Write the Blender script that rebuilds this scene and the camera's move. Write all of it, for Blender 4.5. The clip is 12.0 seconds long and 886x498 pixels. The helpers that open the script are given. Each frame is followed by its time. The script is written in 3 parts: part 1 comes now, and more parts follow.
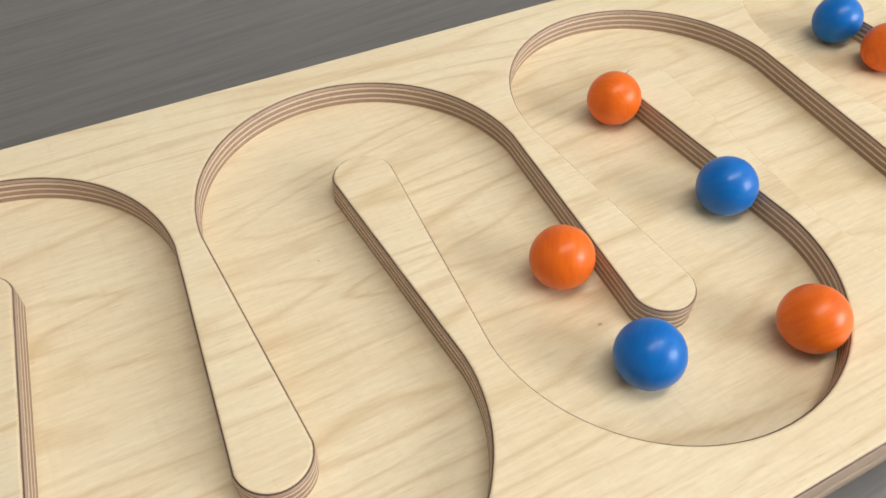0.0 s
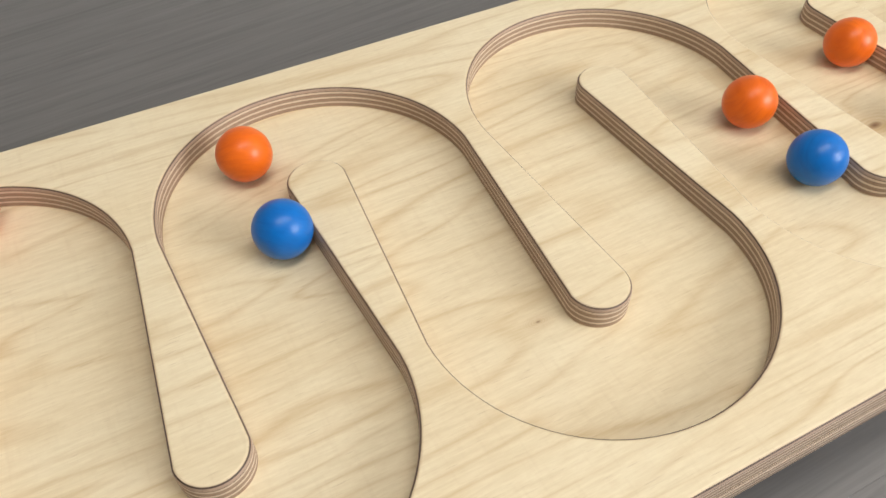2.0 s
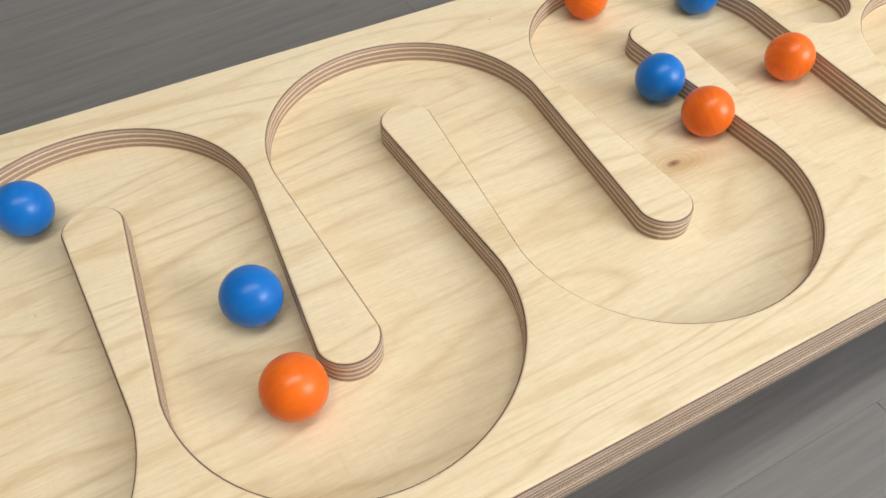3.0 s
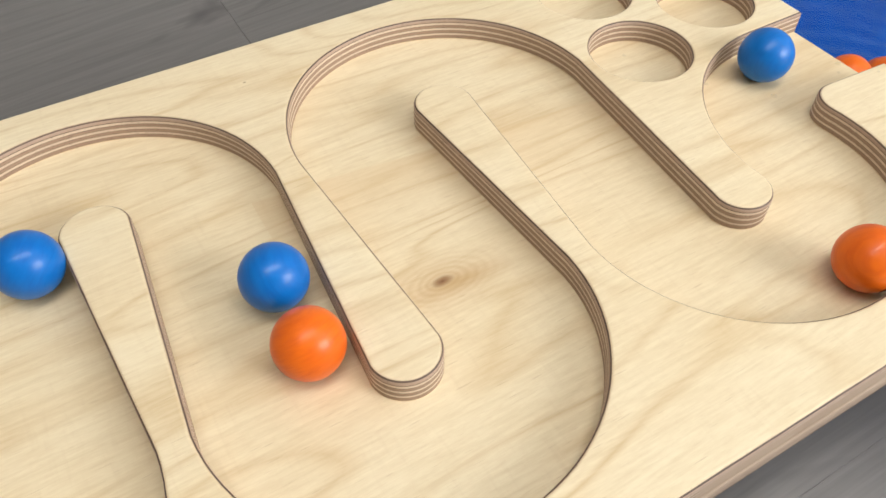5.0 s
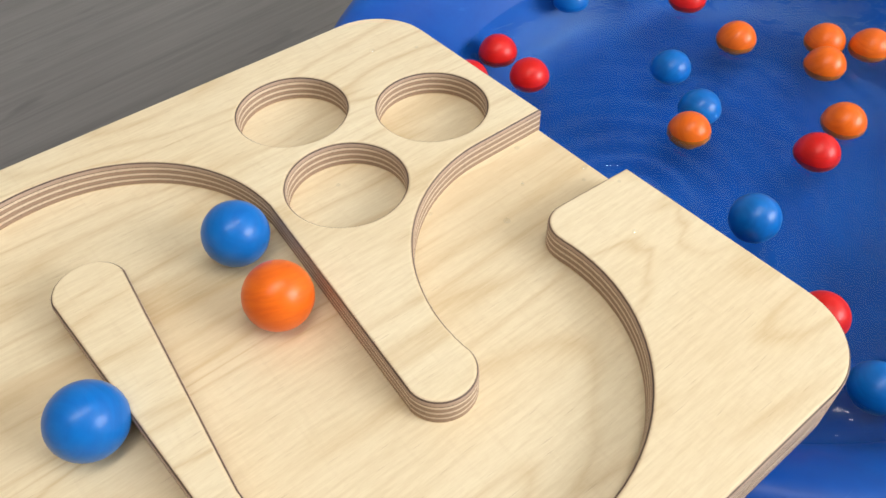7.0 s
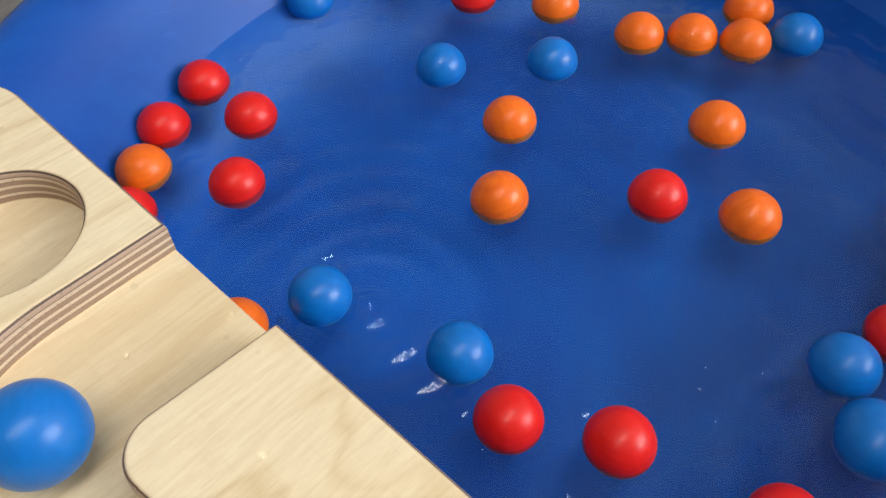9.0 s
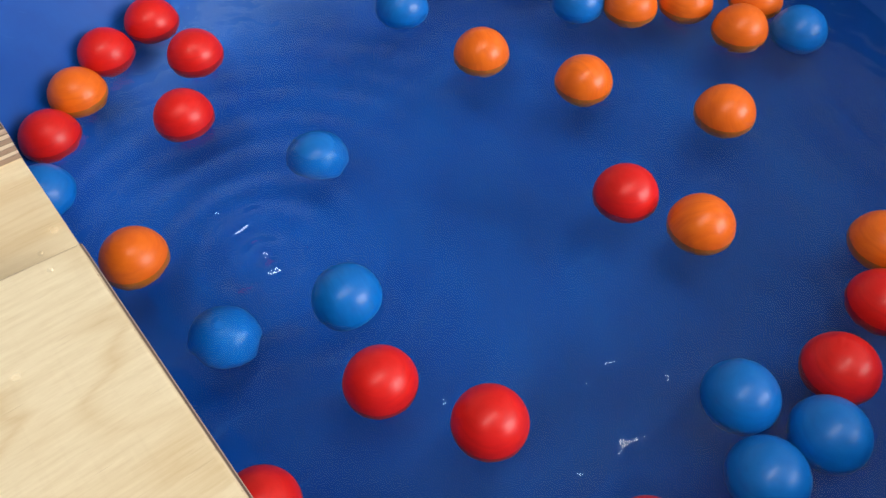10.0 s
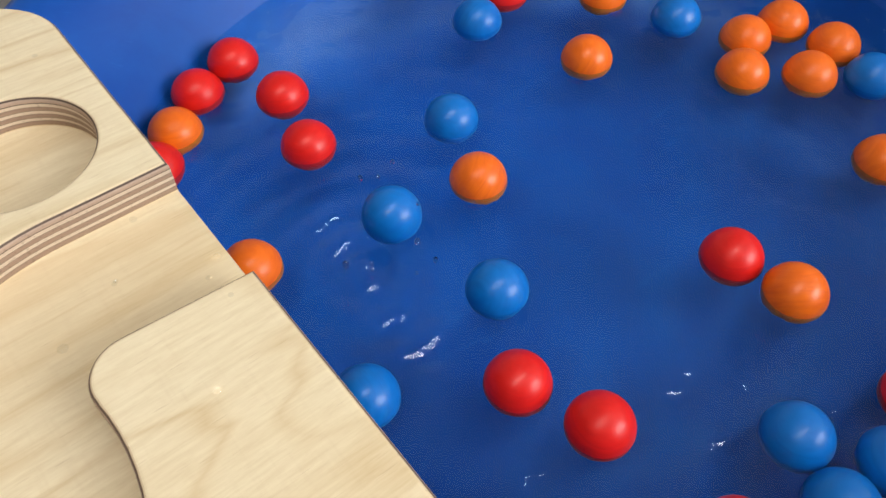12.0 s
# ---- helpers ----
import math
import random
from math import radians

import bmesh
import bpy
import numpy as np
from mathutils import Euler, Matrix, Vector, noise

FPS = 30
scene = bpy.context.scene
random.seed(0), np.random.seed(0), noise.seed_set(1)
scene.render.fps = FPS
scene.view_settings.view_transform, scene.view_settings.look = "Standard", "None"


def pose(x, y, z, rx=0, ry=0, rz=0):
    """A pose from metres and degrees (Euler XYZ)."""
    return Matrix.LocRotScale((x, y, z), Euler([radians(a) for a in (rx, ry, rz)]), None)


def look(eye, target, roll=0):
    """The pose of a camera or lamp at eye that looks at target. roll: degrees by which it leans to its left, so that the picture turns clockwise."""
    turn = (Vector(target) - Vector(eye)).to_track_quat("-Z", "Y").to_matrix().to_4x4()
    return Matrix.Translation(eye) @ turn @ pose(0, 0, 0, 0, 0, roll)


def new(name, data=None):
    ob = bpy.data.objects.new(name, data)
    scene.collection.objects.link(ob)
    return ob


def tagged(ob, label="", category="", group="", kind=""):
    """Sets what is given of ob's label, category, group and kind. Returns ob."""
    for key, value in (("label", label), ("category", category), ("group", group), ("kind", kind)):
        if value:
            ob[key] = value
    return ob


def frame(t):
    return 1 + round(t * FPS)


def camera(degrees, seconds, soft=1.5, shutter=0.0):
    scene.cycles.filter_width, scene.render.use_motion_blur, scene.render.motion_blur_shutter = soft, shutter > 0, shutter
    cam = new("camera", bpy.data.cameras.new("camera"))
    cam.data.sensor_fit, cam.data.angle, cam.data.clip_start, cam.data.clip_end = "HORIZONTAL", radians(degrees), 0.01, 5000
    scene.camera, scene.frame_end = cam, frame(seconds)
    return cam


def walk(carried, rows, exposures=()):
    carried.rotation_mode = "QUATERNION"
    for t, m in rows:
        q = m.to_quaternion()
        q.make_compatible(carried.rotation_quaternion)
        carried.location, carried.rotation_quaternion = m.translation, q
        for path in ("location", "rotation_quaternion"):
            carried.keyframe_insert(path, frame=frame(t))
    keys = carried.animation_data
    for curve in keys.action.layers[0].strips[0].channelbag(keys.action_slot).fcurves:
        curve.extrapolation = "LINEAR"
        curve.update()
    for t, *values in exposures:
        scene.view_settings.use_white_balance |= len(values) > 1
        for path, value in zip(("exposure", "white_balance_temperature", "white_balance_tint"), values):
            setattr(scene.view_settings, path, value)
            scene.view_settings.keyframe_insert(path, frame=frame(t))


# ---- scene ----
cam = camera(59.9, 12.0)
PATH = [
    (0, pose(-0.8682, -0.2161, 0.6125, 39.92, 1.52, -27.84)),
    (0.5, pose(-0.8562, -0.2111, 0.5931, 39.56, 0.10, -28.85)),
    (1, pose(-0.8620, -0.2098, 0.5989, 38.59, 0.35, -29.17)),
    (1.5, pose(-0.8582, -0.2242, 0.6054, 38.64, 1.84, -28.01)),
    (2, pose(-0.8268, -0.2428, 0.6269, 39.15, 3.43, -27.27)),
    (2.5, pose(-0.7634, -0.2718, 0.6384, 39.36, 4.48, -27.30)),
    (3, pose(-0.6880, -0.2835, 0.6383, 38.71, 3.20, -28.15)),
    (3.5, pose(-0.6217, -0.2606, 0.6214, 39.84, 1.35, -28.91)),
    (3.7, pose(-0.6040, -0.2376, 0.6256, 37.98, -0.20, -28.76)),
    (5.3, pose(-0.4710, -0.2253, 0.5649, 38.53, 2.63, -30.68)),
    (5.5, pose(-0.4647, -0.2303, 0.5597, 38.79, 2.05, -30.58)),
    (6, pose(-0.4020, -0.2166, 0.5644, 40.03, 2.92, -29.44)),
    (6.5, pose(-0.3407, -0.2245, 0.5666, 40.91, 3.63, -30.73)),
    (6.7, pose(-0.3177, -0.2168, 0.5653, 40.42, 3.28, -34.04)),
    (8.3, pose(-0.1567, -0.1292, 0.5029, 36.85, 3.12, -47.39)),
    (8.5, pose(-0.1315, -0.1292, 0.4946, 36.78, 3.76, -47.14)),
    (9, pose(-0.0613, -0.1543, 0.4706, 36.68, 2.49, -46.93)),
    (9.5, pose(-0.0119, -0.1959, 0.4430, 37.01, 1.27, -40.89)),
    (10, pose(0.0003, -0.2026, 0.4368, 35.70, 1.02, -39.23)),
    (10.5, pose(0.0003, -0.2028, 0.4348, 35.39, 1.84, -38.81)),
    (11, pose(-0.0194, -0.1986, 0.4484, 35.88, 1.34, -38.77)),
    (11.5, pose(-0.0313, -0.1867, 0.4708, 34.72, 0.82, -38.53)),
    (12, pose(-0.0438, -0.1806, 0.4744, 35.42, 1.38, -38.72)),
]
EXPOSURE = [(0, -0.30), (3.0, -0.33), (5.3, -0.32), (6.7, -0.34), (8.3, -0.36), (9.5, -0.54), (12, -0.50)]
walk(cam, PATH, EXPOSURE)

# ---------------------------------------------------------------- light
world = bpy.data.worlds.new("sky")
scene.world = world
world.use_nodes = True
wn = world.node_tree.nodes
sky = wn.new("ShaderNodeTexSky")
sky.sky_type, sky.sun_disc = "NISHITA", False
sky.sun_elevation, sky.sun_rotation = radians(40), radians(150)
world.node_tree.links.new(sky.outputs[0], wn["Background"].inputs[0])
wn["Background"].inputs[1].default_value = 0.1

ROOM = (-3.4, 3.2, -2.6, 3.0, 2.6)          # x0, x1, y0, y1, height
WINDOW = (0.6, 2.8, 0.9, 2.3)              # in the wall y0: x0, x1, z0, z1
CEIL_LAMP = (-0.30, -0.38, 2.5)


def area_lamp(name, m, sx, sy, power, colour):
    lamp = bpy.data.lights.new(name, "AREA")
    lamp.shape, lamp.size, lamp.size_y, lamp.energy, lamp.color = "RECTANGLE", sx, sy, power, colour
    ob = new(name, lamp)
    ob.matrix_basis = m
    return ob


area_lamp("window_daylight", look((1.7, -2.37, 1.6), (1.7, 0, 0.85)), 2.1, 1.3, 146, (0.95, 0.98, 1.0))
area_lamp("ceiling_lamp_light", look((CEIL_LAMP[0], CEIL_LAMP[1], 2.44), (CEIL_LAMP[0], CEIL_LAMP[1] + 0.001, 0)), 2.1, 0.26, 32, (1.0, 0.97, 0.90))


# ---------------------------------------------------------------- materials
def material(name, rough=0.5, metal=0.0):
    mat = bpy.data.materials.new(name)
    mat.use_nodes = True
    b = mat.node_tree.nodes["Principled BSDF"]
    b.inputs["Roughness"].default_value, b.inputs["Metallic"].default_value = rough, metal
    return mat, mat.node_tree, b


class Net:
    """Short hands for a node tree."""

    def __init__(self, tree):
        self.t = tree

    def n(self, kind, **kw):
        node = self.t.nodes.new(kind)
        for k, v in kw.items():
            node.inputs[k].default_value = v
        return node

    def l(self, a, b):
        self.t.links.new(a, b)

    def math(self, op, a, b=0.0, c=0.0):
        node = self.t.nodes.new("ShaderNodeMath")
        node.operation = op
        for i, v in enumerate((a, b, c)):
            if isinstance(v, (int, float)):
                node.inputs[i].default_value = v
            else:
                self.l(v, node.inputs[i])
        return node.outputs[0]

    def ramp(self, fac, stops):
        node = self.t.nodes.new("ShaderNodeValToRGB")
        e = node.color_ramp.elements
        while len(e) < len(stops):
            e.new(0.5)
        for el, (p, c) in zip(e, stops):
            el.position, el.color = p, (*c, 1)
        self.l(fac, node.inputs[0])
        return node.outputs[0]

    def mix(self, fac, a, b, mode="MIX"):
        node = self.t.nodes.new("ShaderNodeMix")
        node.data_type, node.blend_type = "RGBA", mode
        for sock, v in ((node.inputs[0], fac), (node.inputs[6], a), (node.inputs[7], b)):
            if isinstance(v, (int, float)):
                sock.default_value = v
            elif isinstance(v, tuple):
                sock.default_value = (*v, 1)
            else:
                self.l(v, sock)
        return node.outputs[2]

    def noise(self, vec, scale, detail=3, rough=0.55, dist=0.0):
        node = self.n("ShaderNodeTexNoise", Scale=scale, Detail=detail, Roughness=rough, Distortion=dist)
        self.l(vec, node.inputs["Vector"])
        return node.outputs["Fac"]

    def mapped(self, vec, scale=(1, 1, 1), loc=(0, 0, 0), rot=(0, 0, 0)):
        node = self.n("ShaderNodeMapping", Location=loc, Rotation=rot, Scale=scale)
        self.l(vec, node.inputs[0])
        return node.outputs[0]

    def bump(self, h, strength, dist, target):
        node = self.n("ShaderNodeBump", Strength=strength, Distance=dist)
        self.l(h, node.inputs["Height"])
        self.l(node.outputs[0], target.inputs["Normal"])

    def object_space(self):
        return self.n("ShaderNodeTexCoord").outputs["Object"]


def birch(name, shift, step=None, knots=()):
    """Birch face veneer: pale, soft flame lines along the board, fine pores, tonal bands."""
    mat, tree, b = material(name, 0.42)
    k = Net(tree)
    co = k.object_space()
    sep = k.n("ShaderNodeSeparateXYZ")
    k.l(co, sep.inputs[0])
    warp = k.noise(k.mapped(co, (2.2, 5, 1), (shift, shift, 0)), 1.6, 2)
    # contour lines of a slow field give the cathedral figure
    field = k.noise(k.mapped(co, (1.25, 7.5, 1), (shift * 2, 0, 0), (0, 0, 0.05)), 1.3, 2.5, 0.45, 0.4)
    rings = k.math("PINGPONG", k.math("MULTIPLY", field, 13.0), 0.5)
    line = k.math("SMOOTH_MIN", k.math("MULTIPLY", rings, 5.5), 1.0, 0.5)
    col = k.mix(line, (0.62, 0.455, 0.24), (0.78, 0.65, 0.43))
    blotch = k.noise(k.mapped(co, (3, 9, 1), (0, shift * 3, 0)), 2.1, 4, 0.6)
    col = k.mix(k.math("MULTIPLY", k.ramp(blotch, [(0.36, (0, 0, 0)), (0.68, (1, 1, 1))]), 0.55), col, (0.845, 0.745, 0.525))
    broad = k.noise(k.mapped(co, (2.6, 6.5, 1), (shift * 5, shift, 0), (0, 0, 0.1)), 1.5, 3, 0.5, 0.3)
    col = k.mix(k.math("MULTIPLY", k.ramp(broad, [(0.42, (0, 0, 0)), (0.66, (1, 1, 1))]), 0.36), col, (0.70, 0.535, 0.30))
    fibre = k.noise(k.mapped(co, (34, 420, 34), (shift, 0, 0)), 1.0, 3, 0.65)
    col = k.mix(0.2, col, k.ramp(fibre, [(0.3, (0.5, 0.35, 0.19)), (0.62, (0.88, 0.76, 0.58))]))
    short = k.noise(k.mapped(co, (100, 430, 60), (shift, 3, 0), (0, 0, 0.03)), 1.0, 4, 0.7, 0.3)
    col = k.mix(k.math("MULTIPLY", k.ramp(short, [(0.42, (0, 0, 0)), (0.72, (1, 1, 1))]), 0.20), col, (0.60, 0.42, 0.23))
    pore = k.noise(k.mapped(co, (60, 900, 60)), 1.0, 1, 0.5)
    col = k.mix(k.math("MULTIPLY", k.ramp(pore, [(0.68, (0, 0, 0)), (0.78, (1, 1, 1))]), 0.35), col, (0.45, 0.30, 0.16))
    # cross flecks left by the peeling knife
    fleck = k.noise(k.mapped(co, (260, 30, 40), (shift, 0, 0)), 1.0, 2, 0.6)
    col = k.mix(k.math("MULTIPLY", k.ramp(fleck, [(0.55, (0, 0, 0)), (0.8, (1, 1, 1))]), 0.12), col, (0.52, 0.36, 0.2))
    if step:
        # edge-joined veneer strips of two tones
        edge = k.math("ADD", sep.outputs[1], k.math("MULTIPLY", k.math("SUBTRACT", warp, 0.5), 0.004))
        right = k.math("GREATER_THAN", sep.outputs[0], step[0])
        line_y = k.math("MULTIPLY_ADD", k.math("SUBTRACT", sep.outputs[0], step[0]), -0.108, step[1])
        gap = k.math("ADD", k.math("SUBTRACT", line_y, edge), k.math("MULTIPLY", k.math("SUBTRACT", k.noise(k.mapped(co, (5, 60, 1)), 1.0, 3), 0.5), 0.012))
        below = k.math("MINIMUM", k.math("MAXIMUM", k.math("MULTIPLY", gap, 500.0), 0.0), 1.0)
        fade = k.math("MAXIMUM", k.math("SUBTRACT", 1.0, k.math("DIVIDE", gap, 0.09)), 0.0)
        below = k.math("MULTIPLY", below, fade)
        col = k.mix(k.math("MULTIPLY", k.math("MULTIPLY", right, below), 0.42), col, (0.66, 0.47, 0.255))
    for kx, ky, size, deep in knots:
        off = k.mapped(co, (1, 1.9, 0), (-kx, -ky * 1.9, 0))
        ln = k.n("ShaderNodeVectorMath")
        ln.operation = "LENGTH"
        k.l(off, ln.inputs[0])
        r = k.math("DIVIDE", k.math("ADD", ln.outputs["Value"], k.math("MULTIPLY", k.math("SUBTRACT", k.noise(co, 60, 3), 0.5), size * 0.7)), size)
        ring = k.math("MULTIPLY", k.math("PINGPONG", k.math("MULTIPLY", r, 1.7), 0.5), 2.0)
        wide = k.mapped(co, (0.42, 1.9, 0), (-kx * 0.42 - 0.004, -ky * 1.9 - 0.008, 0), (0, 0, -0.12))
        ws = k.n("ShaderNodeVectorMath")
        ws.operation = "LENGTH"
        k.l(wide, ws.inputs[0])
        streak = k.math("SUBTRACT", 1.0, k.math("MINIMUM", k.math("MULTIPLY", k.math("ADD", ws.outputs["Value"], k.math("MULTIPLY", k.math("SUBTRACT", k.noise(k.mapped(co, (30, 90, 1)), 1.0, 3), 0.5), size)), 0.62 / size), 1.0))
        col = k.mix(k.math("MULTIPLY", streak, 0.62 * deep), col, (0.52, 0.32, 0.14))
        halo = k.math("SUBTRACT", 1.0, k.math("SMOOTH_MIN", k.math("MULTIPLY", r, 0.22), 1.0, 0.25))
        col = k.mix(k.math("MULTIPLY", k.math("MAXIMUM", halo, 0.0), k.math("MULTIPLY_ADD", ring, 0.3, 0.35 * deep)), col, (0.45, 0.26, 0.10))
        core = k.math("SUBTRACT", 1.0, k.math("MINIMUM", k.math("MULTIPLY", r, 1.35), 1.0))
        col = k.mix(k.math("MULTIPLY", core, deep), col, (0.20, 0.085, 0.03))
    spot = k.n("ShaderNodeTexVoronoi", Scale=9.0)
    k.l(k.mapped(co, (1, 1.6, 1), (shift, shift * 2, 0)), spot.inputs["Vector"])
    col = k.mix(k.ramp(spot.outputs["Distance"], [(0.006, (0.7, 0.7, 0.7)), (0.014, (0, 0, 0))]), col, (0.22, 0.11, 0.04))
    k.l(col, b.inputs["Base Color"])
    k.l(k.math("MULTIPLY_ADD", fibre, 0.2, 0.33), b.inputs["Roughness"])
    b.inputs["Coat Weight"].default_value = 0.12
    b.inputs["Coat Roughness"].default_value = 0.3
    k.bump(k.math("ADD", fibre, k.math("MULTIPLY", fleck, 0.5)), 0.10, 0.0006, b)
    return mat


SHEET = 0.0177                               # thickness of one plywood sheet


def ply_edge():
    """Sawn plywood edge: light long-grain plies, brown end-grain plies, dark glue lines."""
    mat, tree, b = material("plywood_edge", 0.6)
    k = Net(tree)
    co = k.object_space()
    sep = k.n("ShaderNodeSeparateXYZ")
    k.l(co, sep.inputs[0])
    wob = k.math("MULTIPLY", k.math("SUBTRACT", k.noise(k.mapped(co, (30, 30, 90)), 1.0, 2), 0.5), 0.0003)
    down = k.math("SUBTRACT", k.math("MULTIPLY", sep.outputs[2], -1.0), wob)
    saw = k.math("FRACT", k.math("ADD", k.math("DIVIDE", down, SHEET), 0.002))
    glue, pale, brown = (0.065, 0.038, 0.027), (0.70, 0.58, 0.45), (0.34, 0.235, 0.17)
    face = (0.74, 0.60, 0.41)
    stops = [(0.0, face), (0.022, face), (0.032, glue), (0.062, glue), (0.076, (0.47, 0.355, 0.275)), (0.18, (0.45, 0.335, 0.26)), (0.192, glue), (0.205, glue)]
    for i, (lo, hi) in enumerate(((0.22, 0.315), (0.34, 0.45), (0.475, 0.565), (0.59, 0.70), (0.725, 0.81), (0.835, 0.945))):
        tone = brown if i % 2 else pale
        stops += [(lo, tone), (hi, tone), (hi + 0.013, tuple(c * 0.3 for c in brown))]
    stops += [(0.97, face), (1.0, face)]
    band = k.ramp(saw, stops)
    uneven = k.noise(k.mapped(co, (6, 6, 420)), 1.0, 2, 0.6)
    band = k.mix(k.math("MULTIPLY", k.ramp(uneven, [(0.40, (0, 0, 0)), (0.70, (1, 1, 1))]), 0.25), band, (0.40, 0.275, 0.20))
    fib = k.noise(k.mapped(co, (90, 90, 900)), 1.0, 3, 0.6)
    col = k.mix(0.18, band, k.ramp(fib, [(0.3, (0.30, 0.19, 0.11)), (0.7, (0.76, 0.61, 0.44))]), "OVERLAY")
    pores = k.noise(k.mapped(co, (700, 700, 700)), 1.0, 1)
    col = k.mix(k.math("MULTIPLY", k.ramp(pores, [(0.62, (0, 0, 0)), (0.72, (1, 1, 1))]), 0.35), col, (0.12, 0.065, 0.035))
    scorch = k.noise(k.mapped(co, (18, 18, 60)), 1.0, 3)
    col = k.mix(k.math("MULTIPLY", k.ramp(scorch, [(0.42, (0, 0, 0)), (0.75, (1, 1, 1))]), 0.16), col, (0.20, 0.11, 0.065))
    k.l(col, b.inputs["Base Color"])
    k.bump(k.math("ADD", fib, saw), 0.25, 0.0004, b)
    return mat


def painted(name, colour, dark, rough=0.34, film=0.10, film_rough=0.14):
    """Stained and lacquered wooden ball: faint turned grain, tiny dents."""
    mat, tree, b = material(name, rough)
    k = Net(tree)
    co = k.object_space()
    grain = k.noise(k.mapped(co, (50, 50, 300)), 1.0, 3, 0.6, 0.6)
    cloud = k.noise(co, 45, 3)
    col = k.mix(k.math("MULTIPLY", k.ramp(grain, [(0.40, (0, 0, 0)), (0.75, (1, 1, 1))]), 0.6), colour, dark)
    col = k.mix(k.math("MULTIPLY", k.ramp(cloud, [(0.45, (0, 0, 0)), (0.8, (1, 1, 1))]), 0.35), col, dark)
    dent = k.noise(co, 160, 2)
    col = k.mix(k.math("MULTIPLY", k.ramp(dent, [(0.74, (0, 0, 0)), (0.80, (1, 1, 1))]), 0.4), col, tuple(c * 0.35 for c in dark))
    k.l(col, b.inputs["Base Color"])
    k.l(k.math("MULTIPLY_ADD", cloud, 0.16, rough - 0.07), b.inputs["Roughness"])
    b.inputs["Specular IOR Level"].default_value = 0.3
    b.inputs["Coat Weight"].default_value = film
    b.inputs["Coat Roughness"].default_value = film_rough
    k.bump(k.math("ADD", k.math("MULTIPLY", grain, 0.5), dent), 0.06, 0.0006, b)
    return mat


def grey_plank():
    mat, tree, b = material("grey_oak_laminate", 0.5)
    k = Net(tree)
    co = k.object_space()
    info = k.n("ShaderNodeObjectInfo")
    comb = k.n("ShaderNodeCombineXYZ")
    k.l(k.math("MULTIPLY", info.outputs["Random"], 37.0), comb.inputs[0])
    k.l(k.math("MULTIPLY", info.outputs["Random"], 11.0), comb.inputs[1])
    add = k.n("ShaderNodeVectorMath")
    k.l(co, add.inputs[0])
    k.l(comb.outputs[0], add.inputs[1])
    v = add.outputs[0]
    grain = k.noise(k.mapped(v, (1.6, 24, 1)), 1.5, 5, 0.6, 0.8)
    fine = k.noise(k.mapped(v, (7, 190, 1)), 1.0, 3, 0.6)
    tone = k.ramp(grain, [(0.30, (0.15, 0.139, 0.135)), (0.5, (0.195, 0.182, 0.175)), (0.72, (0.225, 0.21, 0.202))])
    col = k.mix(0.3, tone, k.ramp(fine, [(0.3, (0.12, 0.11, 0.108)), (0.7, (0.26, 0.245, 0.235))]))
    knot = k.noise(k.mapped(v, (2.6, 7, 1), (3, 1, 0)), 1.3, 3, 0.6, 0.7)
    col = k.mix(k.math("MULTIPLY", k.ramp(knot, [(0.64, (0, 0, 0)), (0.76, (1, 1, 1))]), 0.75), col, (0.075, 0.066, 0.068))
    where = k.n("ShaderNodeNewGeometry").outputs["Position"]
    ln = k.n("ShaderNodeVectorMath")
    ln.operation = "LENGTH"
    k.l(k.mapped(where, (1 / 0.075, 1 / 0.030, 0), (0.350 / 0.075, -0.855 / 0.030, 0)), ln.inputs[0])
    blob = k.math("ADD", ln.outputs["Value"], k.math("MULTIPLY", k.math("SUBTRACT", k.noise(where, 16, 3), 0.5), 1.3))
    col = k.mix(k.math("MULTIPLY", k.ramp(blob, [(0.35, (1, 1, 1)), (1.1, (0, 0, 0))]), 0.7), col, (0.085, 0.074, 0.078))
    k.l(col, b.inputs["Base Color"])
    k.l(k.math("MULTIPLY_ADD", fine, 0.2, 0.42), b.inputs["Roughness"])
    k.bump(fine, 0.12, 0.0008, b)
    return mat


def plain(name, colour, rough, vary=0.06, scale=8.0):
    mat, tree, b = material(name, rough)
    k = Net(tree)
    co = k.object_space()
    n1 = k.noise(co, scale, 4)
    n2 = k.noise(co, scale * 14, 2)
    low = tuple(c * (1 - vary * 2) for c in colour)
    col = k.mix(k.math("MULTIPLY_ADD", n2, 0.3, k.math("MULTIPLY", n1, 0.7)), low, colour)
    k.l(col, b.inputs["Base Color"])
    k.bump(n2, 0.04, 0.001, b)
    return mat


